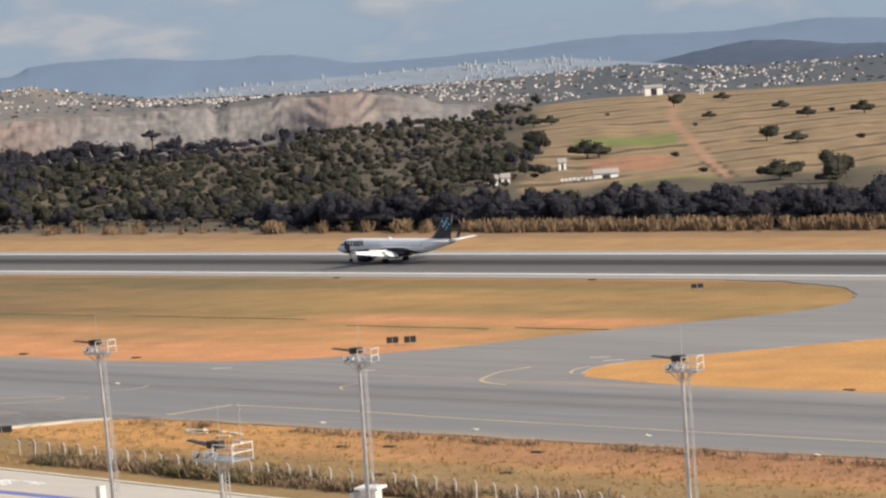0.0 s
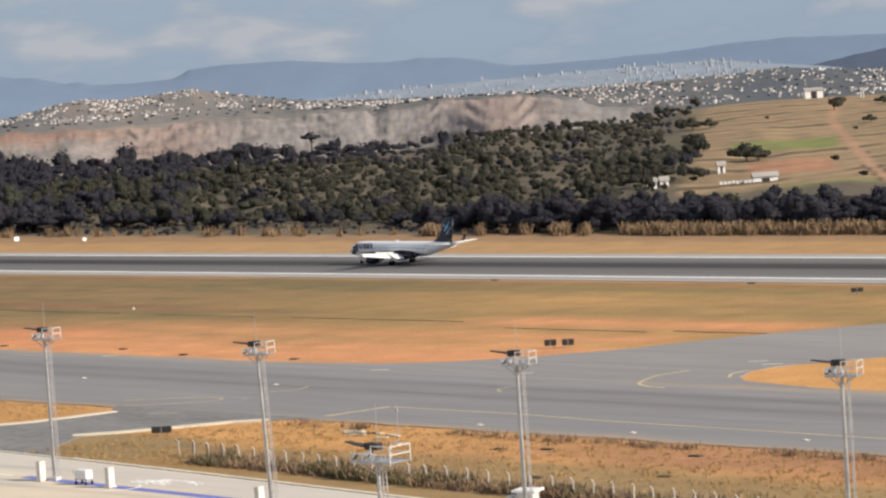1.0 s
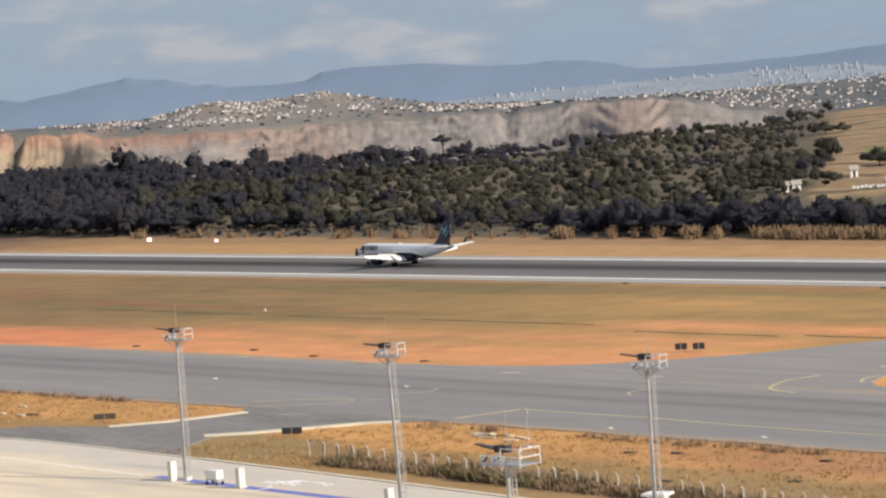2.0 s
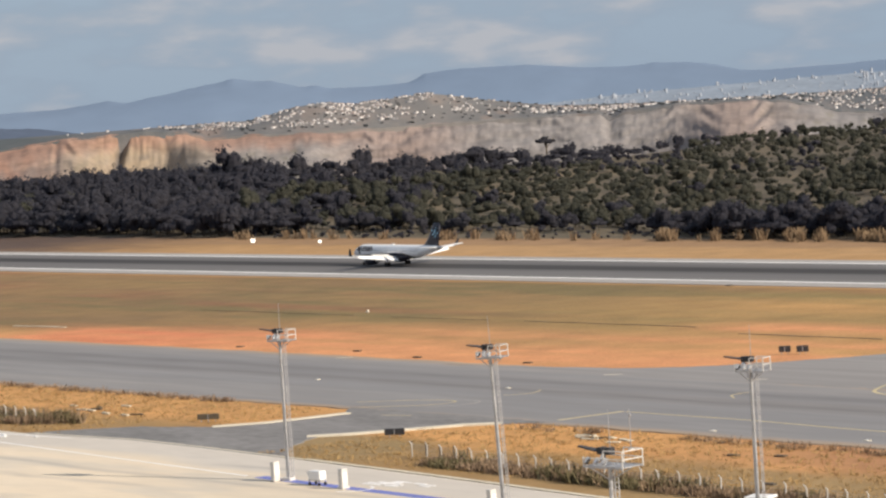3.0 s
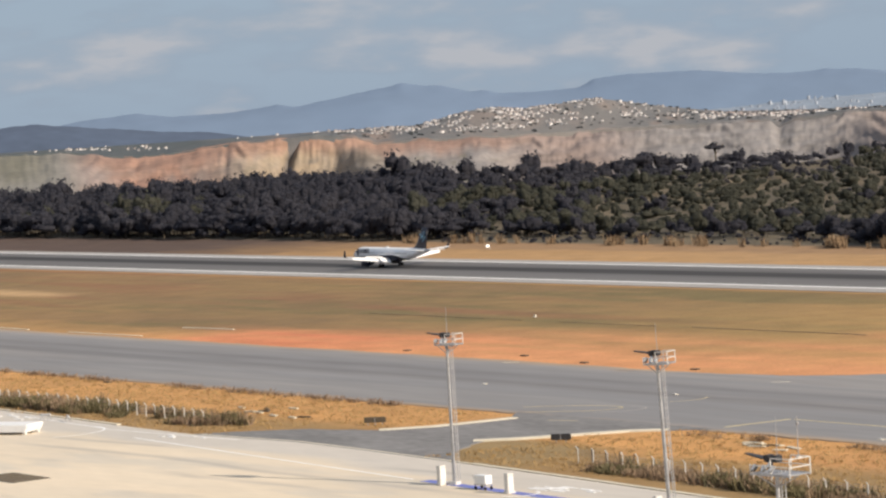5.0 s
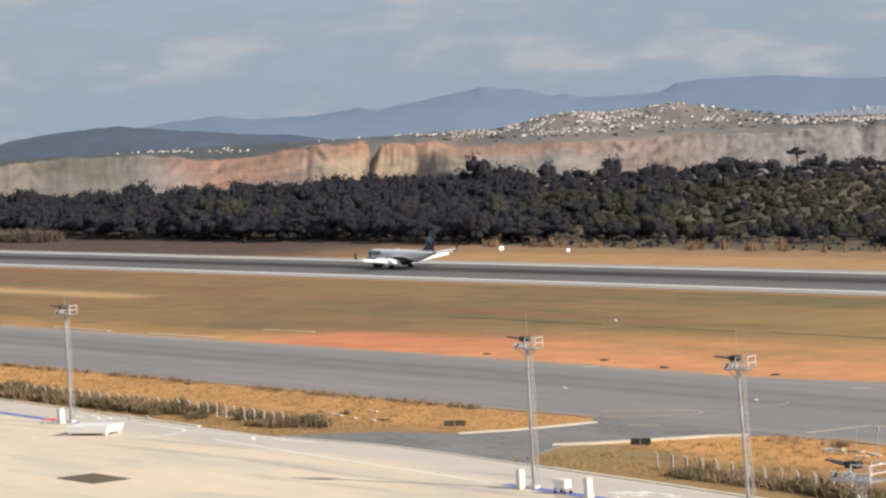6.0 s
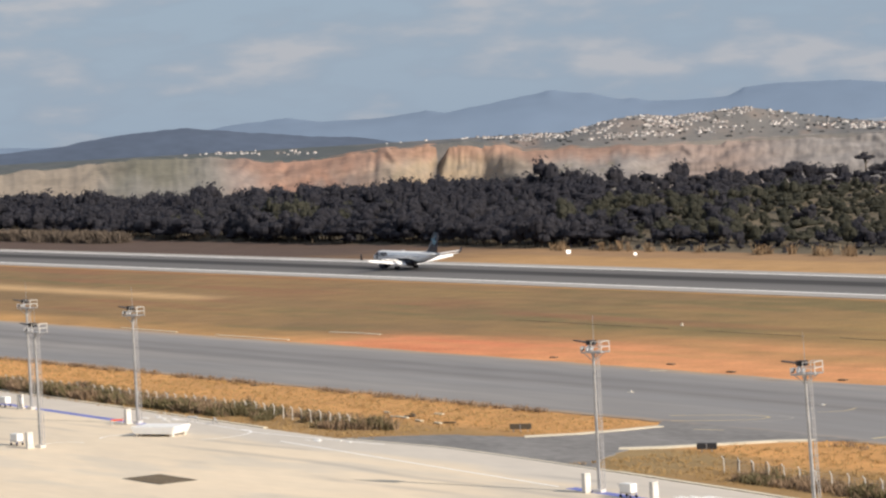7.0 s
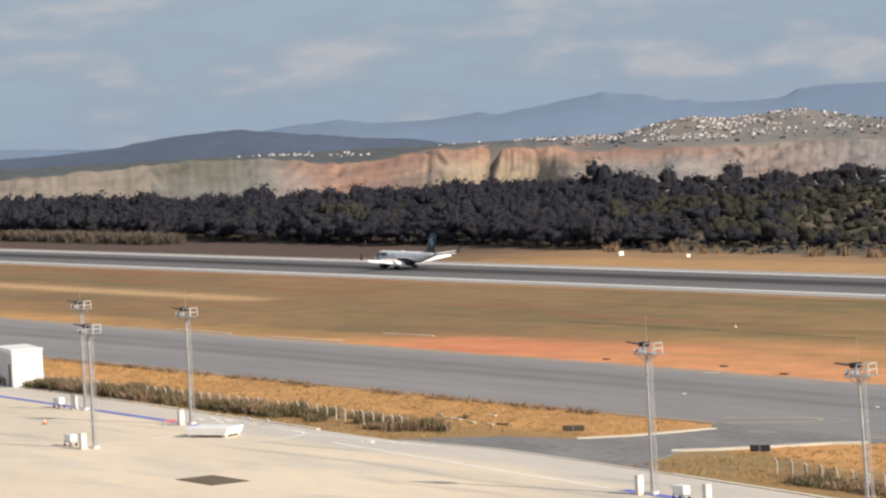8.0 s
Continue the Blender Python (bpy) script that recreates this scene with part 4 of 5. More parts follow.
    tagged(quads_mesh("forest_trunks", np.concatenate(bark), BARK), "grey trunks at the edge of the woods", "trunks", kind="stuff")


def single_tree(a, r, grow, sort, label, mat, tall=1.8):
    x, y = place(a, r)
    z = float(land_height(np.array(a), np.array(r)))
    rng = np.random.default_rng(int(a * 100))
    t = thing("tree", x, y, z, label=label, category="tree", group="trees on the dry hill")
    stem = quads_mesh("trunk", trunk_quads(tall * grow, (.28 if tall < 5 else .65) * grow, 4, rng), BARK)
    lift = np.array([0, 0, (tall - 3.2) * grow])
    sh = np.concatenate(SHAPES[sort]) * grow * np.array([rng.uniform(.9, 1.2), rng.uniform(.9, 1.2), 1.0])
    crown = quads_mesh("crown", sh + lift, mat)
    stem.parent = crown.parent = t
    return t


def along(az, slope):
    """The distance at which a line of sight with that slope meets the land."""
    r = np.arange(880, 1620, 4.0)
    z = land_height(np.full_like(r, az), r)
    k = np.argmin(np.abs(47.59 + slope * r - z))
    return float(r[k])


def town_trees():
    rng = np.random.default_rng(41)
    made = []
    for _ in range(480):
        a, r = rng.uniform(35, 56), rng.uniform(3080, 3890)
        x, y = place(a, r)
        z = float(land_height(np.array(a), np.array(r)))
        sh = SHAPES[4][0]
        made.append(sh * .7 * rng.uniform(.5, 1.1) * np.array([1.5, 1.5, .8]) + np.array([x, y, z - .3]))
    tagged(quads_mesh("town_trees", np.concatenate(made), HAZY_LEAF), "dark trees among the far houses, haze painted into their leaves", "trees", kind="stuff")


forest()
town_trees()
for az, sl, grow, sort in ((37.71, -.0372, 1.0, 1), (37.15, -.0382, .75, 3), (37.51, -.0498, 1.1, 3), (37.3, -.0490, .8, 1), (36.49, -.0523, 1.1, 5), (36.3, -.0505, .9, 2), (39.37, -.0246, 1.1, 1), (41.96, -.0282, 1.0, 3),
                           (41.64, -.0280, .8, 3), (41.01, -.0393, 1.2, 3), (40.8, -.0393, 1.0, 3), (42.03, -.0349, 1.2, 1), (35.91, -.0303, 1.0, 3), (36.94, -.0305, .8, 3), (38.72, -.0291, .6, 3), (38.46, -.0235, .7, 3),
                           (36.5, -.029, .6, 4), (37.4, -.0275, .7, 3), (39.0, -.031, .4, 4), (40.6, -.026, .4, 4), (39.4, -.0405, .6, 4), (36.0, -.038, .6, 4), (38.9, -.046, .5, 4), (36.6, -.0555, .7, 3)):
    single_tree(az, along(az, sl), grow, sort, "round dark tree on dry golden hillside", LEAF_LIGHT)
single_tree(48.98, 1385, .8, 3, "lone tall tree with bare trunk above the woods", LEAF, 11.5)


def tufts(name, mat, label, category, rows, blades, lean, rng):
    """Clumps of upright blades; rows of x, y, z, spread, height."""
    rows = np.array(rows)
    k = len(rows)
    a = rng.uniform(0, 2 * pi, (k, blades))
    d = rows[:, 3:4] * np.sqrt(rng.random((k, blades)))
    base = np.stack([rows[:, 0:1] + np.cos(a) * d, rows[:, 1:2] + np.sin(a) * d, np.broadcast_to(rows[:, 2:3], a.shape)], -1)
    h = rows[:, 4:5] * rng.uniform(.45, 1.1, (k, blades))
    tip = base + np.stack([rng.normal(0, lean, a.shape) * h, rng.normal(0, lean, a.shape) * h, h], -1)
    w = rng.uniform(0, pi, a.shape)
    side = np.stack([np.cos(w), np.sin(w), 0 * w], -1) * (.03 + h * .045)[..., None]
    q = np.stack([base - side, base + side, tip + side * .45, tip - side * .45], 2)
    ob = quads_mesh(name, q.reshape(-1, 4, 3), mat)
    return tagged(ob, label, category, kind="stuff")


def scrub():
    rng = np.random.default_rng(31)
    rows = []
    for _ in range(9000):
        x, y = rng.uniform(-640, -150), rng.uniform(234, 271)
        if -380 < x < -322 and (x < -362 or x > -330 or True) and not (x > -330 and y < 262) and not (x < -362 and y > 252):
            continue
        if y < 233.5 + max(0, (-x - 400) * .03):
            continue
        rows.append((x, y, -.05, .5, rng.uniform(.15, .5)))
    tufts("dry_grass", DRY_STALKS, "dry golden grass tufts beside the taxiway", "grass", rows, 8, .5, rng)
    rows = []
    for _ in range(2600):
        x = rng.uniform(-640, -388)
        y = 238.9 + (-x - 388) * .006 + abs(rng.normal(0, 3.4))
        if fuzz(np.array(x / 9), np.array(y / 9), 51) < (-.4 if x < -430 else -.05):
            continue
        rows.append((x, y, -.05, 1.0, (1.2 if x < -430 else 1.0) * (.65 + .5 * float(fuzz(np.array(x / 22), np.array(.3), 57))) * rng.uniform(.9, 1.8) + 1.0 * max(0, float(fuzz(np.array(x / 5), np.array(y / 5), 55)) + .3)))
    for _ in range(950):
        x = rng.uniform(-300, -170)
        y = 235.4 + (-x - 250) * .055 - 1.6 + abs(rng.normal(0, 2.6))
        if fuzz(np.array(x / 8), np.array(y / 8), 52) < -.3:
            continue
        rows.append((x, y, -.05, 1.1, rng.uniform(.35, 1.1) + .7 * max(0, float(fuzz(np.array(x / 6), np.array(y / 6), 56)) + .2)))
    brown = [q for q in rows if fuzz(np.array(q[0] / 5), np.array(q[1] / 3), 59) + .3 * sin(q[0] * 37) > -.05]
    olive = [q for q in rows if q not in brown]
    tufts("brown_scrub", BROWN_BUSH, "brown dry scrub along the fence", "scrub", brown, 26, .42, rng)
    tufts("olive_scrub", OLIVE_BUSH, "dull olive scrub along the fence", "scrub", olive, 30, .5, rng)
    rows = []
    for _ in range(900):
        x = rng.uniform(-640, -160)
        if -372 < x < -316:
            continue
        y = 271.5 + rng.normal(0, .5) if x < -372 else 268.5 + rng.normal(0, .7)
        if fuzz(np.array(x / 14), np.array(.0), 53) > -.2:
            rows.append((x, y, 0, .7, rng.uniform(.3, .9)))
    tufts("taxiway_weeds", BROWN_BUSH, "brown weeds along the taxiway edge", "weeds", rows, 14, .5, rng)
    rows = []
    for _ in range(1500):
        a = rng.uniform(33.5, 47.5) if rng.random() < .9 else rng.uniform(47.5, 55)
        r = float(foot_distance(a)) + rng.normal(2, 3)
        if fuzz(np.array(a * 5), np.array(.5), 54) < (-.2 if a < 43.5 else .15):
            continue
        x, y = place(a, r)
        rows.append((x, y, -.05, 1.0, rng.uniform(1.2, 3.4)))
    thicket = []
    for _ in range(700):
        x = rng.uniform(-1240, -1085)
        thicket.append((x, 560 + rng.normal(0, 2.5), 0, 1.8, rng.uniform(2.2, 4.6)))
    tufts("dry_thicket", THICKET, "grey-brown dry thicket at the foot of the woods", "thicket", thicket, 30, .4, rng)
    tufts("reed_plumes", PLUMES, "pale dry reed plumes at the foot of the woods", "reeds", rows, 22, .22, rng)


scrub()


# ---------------------------------------------------------------- floodlight masts
def flood_mast(x, y, rz, top=18.4, wide=1.0):
    m = thing("floodlight_mast", x, y, 0, rz, "galvanised lattice floodlight mast with railed platform on the apron", "mast", "apron masts")
    bm = bmesh.new()
    box(bm, -.6, .6, -.6, .6, 0, .5, .05)
    part("footing", bm, PALE_BLOCK, m, "pale concrete footing")
    part("pole", rod(bmesh.new(), (0, 0, .4), (0, 0, top - 1.2), .24, .17, 12), STEEL, m, smooth=False)
    for s in (-.22, .22):
        part("ladder_rail", rod(bmesh.new(), (.72, s, .5), (.62, s, top - 1), .05, sides=6), STEEL, m)
    rung = None
    for k in range(38):
        z = .8 + k * .38
        if rung is None:
            rung = part("rung", rod(bmesh.new(), (0, -.22, 0), (0, .22, 0), .022, sides=5), STEEL, m)
            step = rung
        else:
            step = new("rung", rung.data)
            step.parent = m
        step.matrix_basis = pose(.715 - .0026 * k, 0, z)
    for z in (2.2, 5.2, 8.2, 11.2, 14.2):
        part("stay", rod(bmesh.new(), (.15, 0, z), (.7, 0, z), .035, sides=5), STEEL, m)
    x0, x1, w = -1.25 * wide, 1.75 * wide, .85 * wide
    bm = bmesh.new()
    box(bm, x0, x1, -w, w, top - 1.32, top - 1.26)
    for yy in (-w, w):
        box(bm, x0, x1, yy - .05, yy + .05, top - 1.4, top - 1.22)
    part("platform", bm, STEEL, m)
    for xx in (x0, .3 * wide, x1):
        for yy in (-w, w):
            part("railing_post", rod(bmesh.new(), (xx, yy, top - 1.3), (xx, yy, top - (0 if xx > 0 else .55)), .05, sides=6), PALE_BLOCK, m, "pale painted railing post")
    for z in (top - .65, top):
        for yy in (-w, w):
            part("rail", rod(bmesh.new(), (x0 if z < top else .3 * wide, yy, z), (x1, yy, z), .045, sides=6), PALE_BLOCK, m, "pale painted rail")
        part("rail", rod(bmesh.new(), (x1, -w, z), (x1, w, z), .045, sides=6), PALE_BLOCK, m, "pale painted rail")
    for yy, xx in ((-w, 1.2), (w, 1.2), (-w, -.9), (w, -.9)):
        part("brace", rod(bmesh.new(), (0, 0, top - 2.5), (xx * wide, yy * .9, top - 1.35), .05, sides=6), STEEL, m)
    for k, (xx, yy) in enumerate(((-1.0, -.75), (-.25, -.8), (-1.0, .5), (.35, -.8))):
        at = pose(xx * wide, yy * wide, top - .85, 55, 0, -25)
        bm = boxed(-.24, .24, -.3, .3, -.12, .12, bevel=.05)
        bmesh.ops.transform(bm, matrix=at, verts=bm.verts)
        lamp = part("floodlight", bm, STEEL if k % 2 else DARK_METAL, m, "floodlight housing")
        bm = boxed(-.2, .2, -.25, .25, .12, .15)
        bmesh.ops.transform(bm, matrix=at, verts=bm.verts)
        part("lens", bm, LAMP_GLASS, lamp, "pale lamp glass")
    bm = boxed(-1.7, .5, -.55, .55, -.05, .05, bevel=.02)
    for v in bm.verts:
        if v.co.x < -1.4:
            v.co.y *= .35
    bmesh.ops.transform(bm, matrix=pose(-1.05 * wide, -.1, top - .1, 0, 7, 0), verts=bm.verts)
    part("hood", bm, DARK_METAL, m, "dark tapering hood over the lamps")
    for xx in (-.55, .05):
        part("control_box", boxed(xx * wide - .28, xx * wide + .25, -.4, .4, top - .45, top + .12, bevel=.05), DARK_METAL, m)
    part("lightning_rod", rod(bmesh.new(), (.1, 0, top), (.1, 0, top + 3.2), .035, .015, 6), STEEL, m)
    return m


first_mast = flood_mast(-303.05, 219.3, 20)
copy_thing(first_mast, pose(-256.65, 214.2, 0, 1.2, -1.4, 20))
for x, y in ((-216.75, 213.25), (-176.9, 214.5), (-433.8, 225.2), (-473.1, 225.8), (-415.2, 199.3)):
    copy_thing(first_mast, pose(x, y, 0, 0, 0, 20))


flood_mast(-182, 163, 5, 17.5, 1.4)


# ---------------------------------------------------------------- apron clutter
def jersey_block(x, y, rz):
    t = thing("concrete_block", x, y, .06, rz, "pale upright concrete block beside a mast", "block", "apron blocks")
    bm = bmesh.new()
    box(bm, -.5, .5, -.65, .65, 0, .25, .05)
    box(bm, -.32, .32, -.5, .5, .2, 2.4, .05)
    part("body", bm, PALE_BLOCK, t)
    part("panel", boxed(.32, .35, -.3, .3, .8, 1.9), WHITE_PAINT, t)
    return t


b0 = jersey_block(-304.2, 218.2, 8)
for x, y in ((-290.4, 218.0), (-259.2, 214.6), (-476.0, 225.2), (-434.4, 223.8), (-416.0, 197.9), (-226.6, 221)):
    copy_thing(b0, pose(x, y, .06, 0, 0, 8))


def power_cart(x, y, rz):
    t = thing("service_cart", x, y, .06, rz, "small white service cart on wheels", "cart", "apron carts")
    part("body", boxed(-1.0, 1.0, -.55, .55, .7, 1.75, bevel=.06), WHITE_PAINT, t)
    part("chassis", boxed(-1.1, 1.1, -.5, .5, .58, .7), STEEL, t)
    for xx in (-.85, .85):
        for yy in (-.5, .5):
            part("leg", boxed(xx - .05, xx + .05, yy - .05, yy + .05, .2, .6), BLUE_LINE, t)
            bm = rod(bmesh.new(), (xx, yy - .06, .2), (xx, yy + .06, .2), .2, sides=14)
            part("wheel", bm, TYRE, t, "black rubber wheel")
    part("tow_bar", rod(bmesh.new(), (-1.1, 0, .65), (-1.9, 0, 1.6), .05, sides=6), STEEL, t)
    return t


c0 = power_cart(-296.0, 218.4, 5)
for x, y in ((-481.6, 225), (-422, 198.7)):
    copy_thing(c0, pose(x, y, .06, 0, 0, 5))

ramp = thing("raised_platform", -414.5, 219, .06, 30, "low white slab with sloping ends on the apron", "platform")
bm = boxed(-3.9, 3.9, -2.4, 2.4, .35, 1.5, bevel=.12)
for v in bm.verts:
    if v.co.z < .6:
        v.co.x *= .88
part("deck", bm, WHITE_PAINT, ramp)
for xx in (-3, 3):
    for yy in (-1.8, 1.8):
        part("foot", boxed(xx - .3, xx + .3, yy - .3, yy + .3, 0, .36), PALE_BLOCK, ramp)

grate = thing("drain_grate", -363.5, 191.5, .06, 0, "dark rusty iron drain grate in the apron", "grate")
part("grate_frame", boxed(-5.2, 5.2, -2.9, 2.9, 0, .04), GRATE, grate)
for k in range(16):
    x = -4.8 + k * .64
    part("bar", boxed(x - .1, x + .1, -2.6, 2.6, .04, .1), GRATE, grate)


def traffic_cone(x, y):
    t = thing("traffic_cone", x, y, .06, 0, "orange plastic traffic cone on the apron", "cone")
    part("base", boxed(-.38, .38, -.38, .38, 0, .08, bevel=.02), TYRE, t)
    part("body", rod(bmesh.new(), (0, 0, .08), (0, 0, 1.05), .32, .06, 16), ORANGE, t, smooth=False)
    part("band", rod(bmesh.new(), (0, 0, .5), (0, 0, .7), .215, .165, 16), WHITE_PAINT, t)


traffic_cone(-456.8, 210.7)


def trestle(x, y, rz, mat, label):
    t = thing("barrier", x, y, .06, rz, label, "barrier")
    part("board", boxed(-1.0, 1.0, -.06, .06, .65, .95, bevel=.02), mat, t)
    for xx in (-.8, .8):
        bm = bmesh.new()
        rod(bm, (xx, -.4, 0), (xx, 0, .9), .05, sides=6)
        rod(bm, (xx, .4, 0), (xx, 0, .9), .05, sides=6)
        part("leg", bm, STEEL, t)


trestle(-434.6, 222.0, 60, RED_WHITE, "red and white barrier board on legs")
trestle(-427.6, 231.6, 20, WHITE_PAINT, "white barrier board on legs")
trestle(-421.5, 232.2, -20, WHITE_PAINT, "white barrier board on legs")

hangar = thing("white_shed", -528, 237.6, .06, -12, "white sheet-metal shed with a dark doorway", "shed")
part("body", boxed(-14, 0, 0, 5.8, 0, 6.7, bevel=.12), WHITE_PAINT, hangar)
part("roof", boxed(-14.2, .2, -.2, 6.0, 6.7, 6.95, bevel=.06), WHITE_PAINT, hangar)
part("doorway", boxed(-3.0, -1.4, -.06, .02, 0, 4.2), DARK_METAL, hangar, "dark doorway")
part("panel", boxed(-14, -.3, -.04, .02, .1, 6.2), PALE_BLOCK, hangar, "grey front panel")


# ---------------------------------------------------------------- fence
def fence(points, group):
    f = thing("fence", 0, 0, label="white concrete fence posts with bent tops and wire", category="fence")
    bm = bmesh.new()
    rod(bm, (0, 0, -.1), (0, 0, 1.75), .08, sides=6)
    rod(bm, (0, 0, 1.72), (.0, -.33, 2.1), .075, sides=6)
    post = part("post", bm, PALE_BLOCK, f, "white concrete post with bent top")
    spots = []
    for (x0, y0), (x1, y1) in zip(points, points[1:]):
        n = max(1, round(hypot(x1 - x0, y1 - y0) / 3.3))
        spots += [(x0 + (x1 - x0) * k / n, y0 + (y1 - y0) * k / n) for k in range(n)]
    for k, (x, y) in enumerate(spots):
        ob = post
        if k:
            ob = new("post", post.data)
            ob.parent = f
            tagged(ob, "white concrete post with bent top")
        r = random.Random(k)
        ob.matrix_basis = pose(x, y, 0, r.uniform(-3, 3), r.uniform(-4, 4), r.uniform(-10, 10))
    for z in (.3, .65, 1.0, 1.35, 1.65):
        bm = bmesh.new()
        for a, b in zip(spots, spots[1:]):
            rod(bm, (*a, z), (*b, z), .012, sides=3)
        part("wire", bm, STEEL, f, "thin steel wire")


fence([(-306.2, 241), (-293, 239.8), (-276, 238), (-256, 236.6), (-231.5, 235.2), (-206, 232.6), (-160, 226)], "e")
fence([(-640, 246), (-524, 243.8), (-475, 243.6), (-429, 243.9), (-394, 241.6)], "w")


net = thing("mesh_fence", 0, 0, label="dark wire mesh fence panel on thin posts", category="fence")
bm = bmesh.new()
for k in range(46):
    x = -306.4 + k * .27
    rod(bm, (x, 241.2 - k * .025, 0), (x, 241.2 - k * .025, 1.7), .014, sides=3)
part("netting", bm, GRATE, net, "dark wire netting")
for k in range(5):
    part("post", rod(bmesh.new(), (-306.5 + k * 3.1, 241.25 - k * .28, 0), (-306.5 + k * 3.1, 241.25 - k * .28, 2.0), .06, sides=6), DARK_METAL, net)

booth = thing("equipment_booth", -224.4, 221.2, .06, 20, "small grey booth with an overhanging white roof", "booth")
part("body", boxed(-.9, .9, -.8, .8, 0, 2.9, bevel=.04), PALE_BLOCK, booth)
part("roof", boxed(-1.35, 1.35, -1.2, 1.2, 2.9, 3.15, bevel=.05), WHITE_PAINT, booth)
part("door", boxed(-.4, .4, -.83, -.79, .05, 2.1), STEEL, booth)


# ---------------------------------------------------------------- signs, lights, poles, boards
def guidance_sign(x, y, rz, length, height, face, label, shell=DARK_METAL):
    t = thing("taxiway_sign", x, y, 0, rz, label, "sign", "taxiway signs")
    part("cabinet", boxed(-length / 2, length / 2, -.2, .2, .35, .35 + height, bevel=.06), shell, t)
    n = max(2, round(length / 1.1))
    for k in range(n):
        xx = -length / 2 + (k + .5) * length / n
        part("leg", boxed(xx - .06, xx + .06, -.08, .08, 0, .36), STEEL, t)
    part("face", boxed(-length / 2 + .15, length / 2 - .15, .2, .225, .45, .25 + height), face, t, "sign face turned away")
    part("rib", boxed(-.05, .05, -.24, -.2, .4, .3 + height), STEEL, t)


guidance_sign(-325.6, 253.5, 42, 2.7, .85, YELLOW_LINE, "dark back of a taxiway sign on dry grass")
guidance_sign(-369.2, 253.6, 42, 3.2, .8, YELLOW_LINE, "dark brown back of a taxiway sign on orange soil", GRATE)
for x, y in ((-351.0, 353.2), (-348.4, 354.6)):
    guidance_sign(x, y, 44, 1.9, 1.0, DARK_METAL, "dark boxy sign on bare soil beside the taxiway")
guidance_sign(-358.5, 440.5, 44, 2.2, .75, DARK_METAL, "dark boxy sign beside the runway exit")


def approach_lamp(x, y, s):
    t = thing("approach_light", x, y, 0, 50, "white lit approach lamp box on short legs", "light", "runway lights")
    for xx in (-.5, .5):
        part("leg", rod(bmesh.new(), (xx * s, 0, 0), (xx * s, 0, .7), .06, sides=6), STEEL, t)
    part("housing", boxed(-.8 * s, .8 * s, -.4, .4, .65, .65 + 1.3 * s, bevel=.08), WHITE_PAINT, t)
    part("lens", boxed(-.6 * s, .6 * s, -.47, -.4, .75, .55 + 1.3 * s), BEACON, t, "bright lit lens")


def marker_stone(x, y):
    t = thing("marker_stone", x, y, -.05, 15, "small cream marker stone in dry grass", "marker")
    bm = boxed(-.26, .26, -.22, .22, 0, .5, bevel=.05)
    for v in bm.verts:
        if v.co.z > .4:
            v.co.x, v.co.y = v.co.x * .7, v.co.y * .7
    part("stone", bm, CREAM, t)
    part("base", boxed(-.32, .32, -.28, .28, -.05, .1, bevel=.03), PALE_BLOCK, t)


marker_stone(-509, 391.2)
approach_lamp(-772, 551, .9)
approach_lamp(-738, 551, .65)

pole = thing("wind_pole", -284.0, 258.0, 0, 0, "thin grey pole with a small instrument", "pole")
part("shaft", rod(bmesh.new(), (0, 0, 0), (0, 0, 5.2), .07, .04, 8), STEEL, pole)
part("instrument", boxed(-.1, .22, -.12, .12, 4.2, 4.6, bevel=.04), STEEL, pole)
part("base", boxed(-.3, .3, -.3, .3, 0, .25, bevel=.03), PALE_BLOCK, pole)

rng = random.Random(12)
for k in range(13):
    x, y = -296.5 + rng.uniform(-5, 5), 265 + rng.uniform(-3, 2.5)
    n = thing("plank", x, y, -.02, rng.uniform(-20, 25), "weathered plank lying on dry soil", "plank", "loose planks")
    part("board", boxed(-rng.uniform(.7, 1.6), rng.uniform(.7, 1.6), -.4, .4, 0, .12, bevel=.03), CREAM if k % 4 else BARK, n)
for k in range(9):
    x, y = -400 + rng.uniform(-14, 12), 256 + rng.uniform(-3, 5)
    n = thing("plank", x, y, -.02, rng.uniform(-20, 25), "weathered plank lying on dry soil", "plank", "loose planks")
    part("board", boxed(-1.0, 1.2, -.25, .25, 0, .2, bevel=.03), CREAM if k % 3 else BARK, n)
for x, y in ((-268, 260), (-262, 262), (-240, 264), (-232, 250), (-246, 244), (-415, 329), (-386, 329), (-437, 333), (-470, 331), (-238, 322), (-475, 270), (-330, 462), (-470, 457.5), (-398, 457)):
    n = thing("inspection_cover", x, y, 0, 12, "dark low inspection cover in the grass", "cover", "ground covers")
    part("lid", boxed(-.75, .75, -.4, .4, -.05, .16, bevel=.03), GRATE, n)
for x, y in ((-288, 276), (-262, 277), (-236, 279), (-206, 272), (-358, 301), (-402, 298)):
    n = thing("edge_light", x, y, .05, 0, "small pale taxiway edge light", "light", "taxiway lights")
    part("base", boxed(-.45, .45, -.3, .3, 0, .06), CREAM, n)
    part("lens", rod(bmesh.new(), (0, 0, .06), (0, 0, .2), .1, .07, 10), LAMP_GLASS, n)
rng = random.Random(19)
for x0, x1, y in ((-560, -505, 384.8), (-492, -462, 384.4), (-452, -404, 384.9), (-386, -352, 377.4), (-348, -327.5, 379.4)):
    ditch = thing("drain_channel", 0, 0, label="dark shallow drain channel in dry grass", category="channel", kind="structure")
    k = max(2, int((x1 - x0) / 4))
    part("channel", stripe([(x0 + (x1 - x0) * i / k, y + rng.uniform(-.35, .35)) for i in range(k + 1)], .42, .03, .15), BROWN_BUSH, ditch)


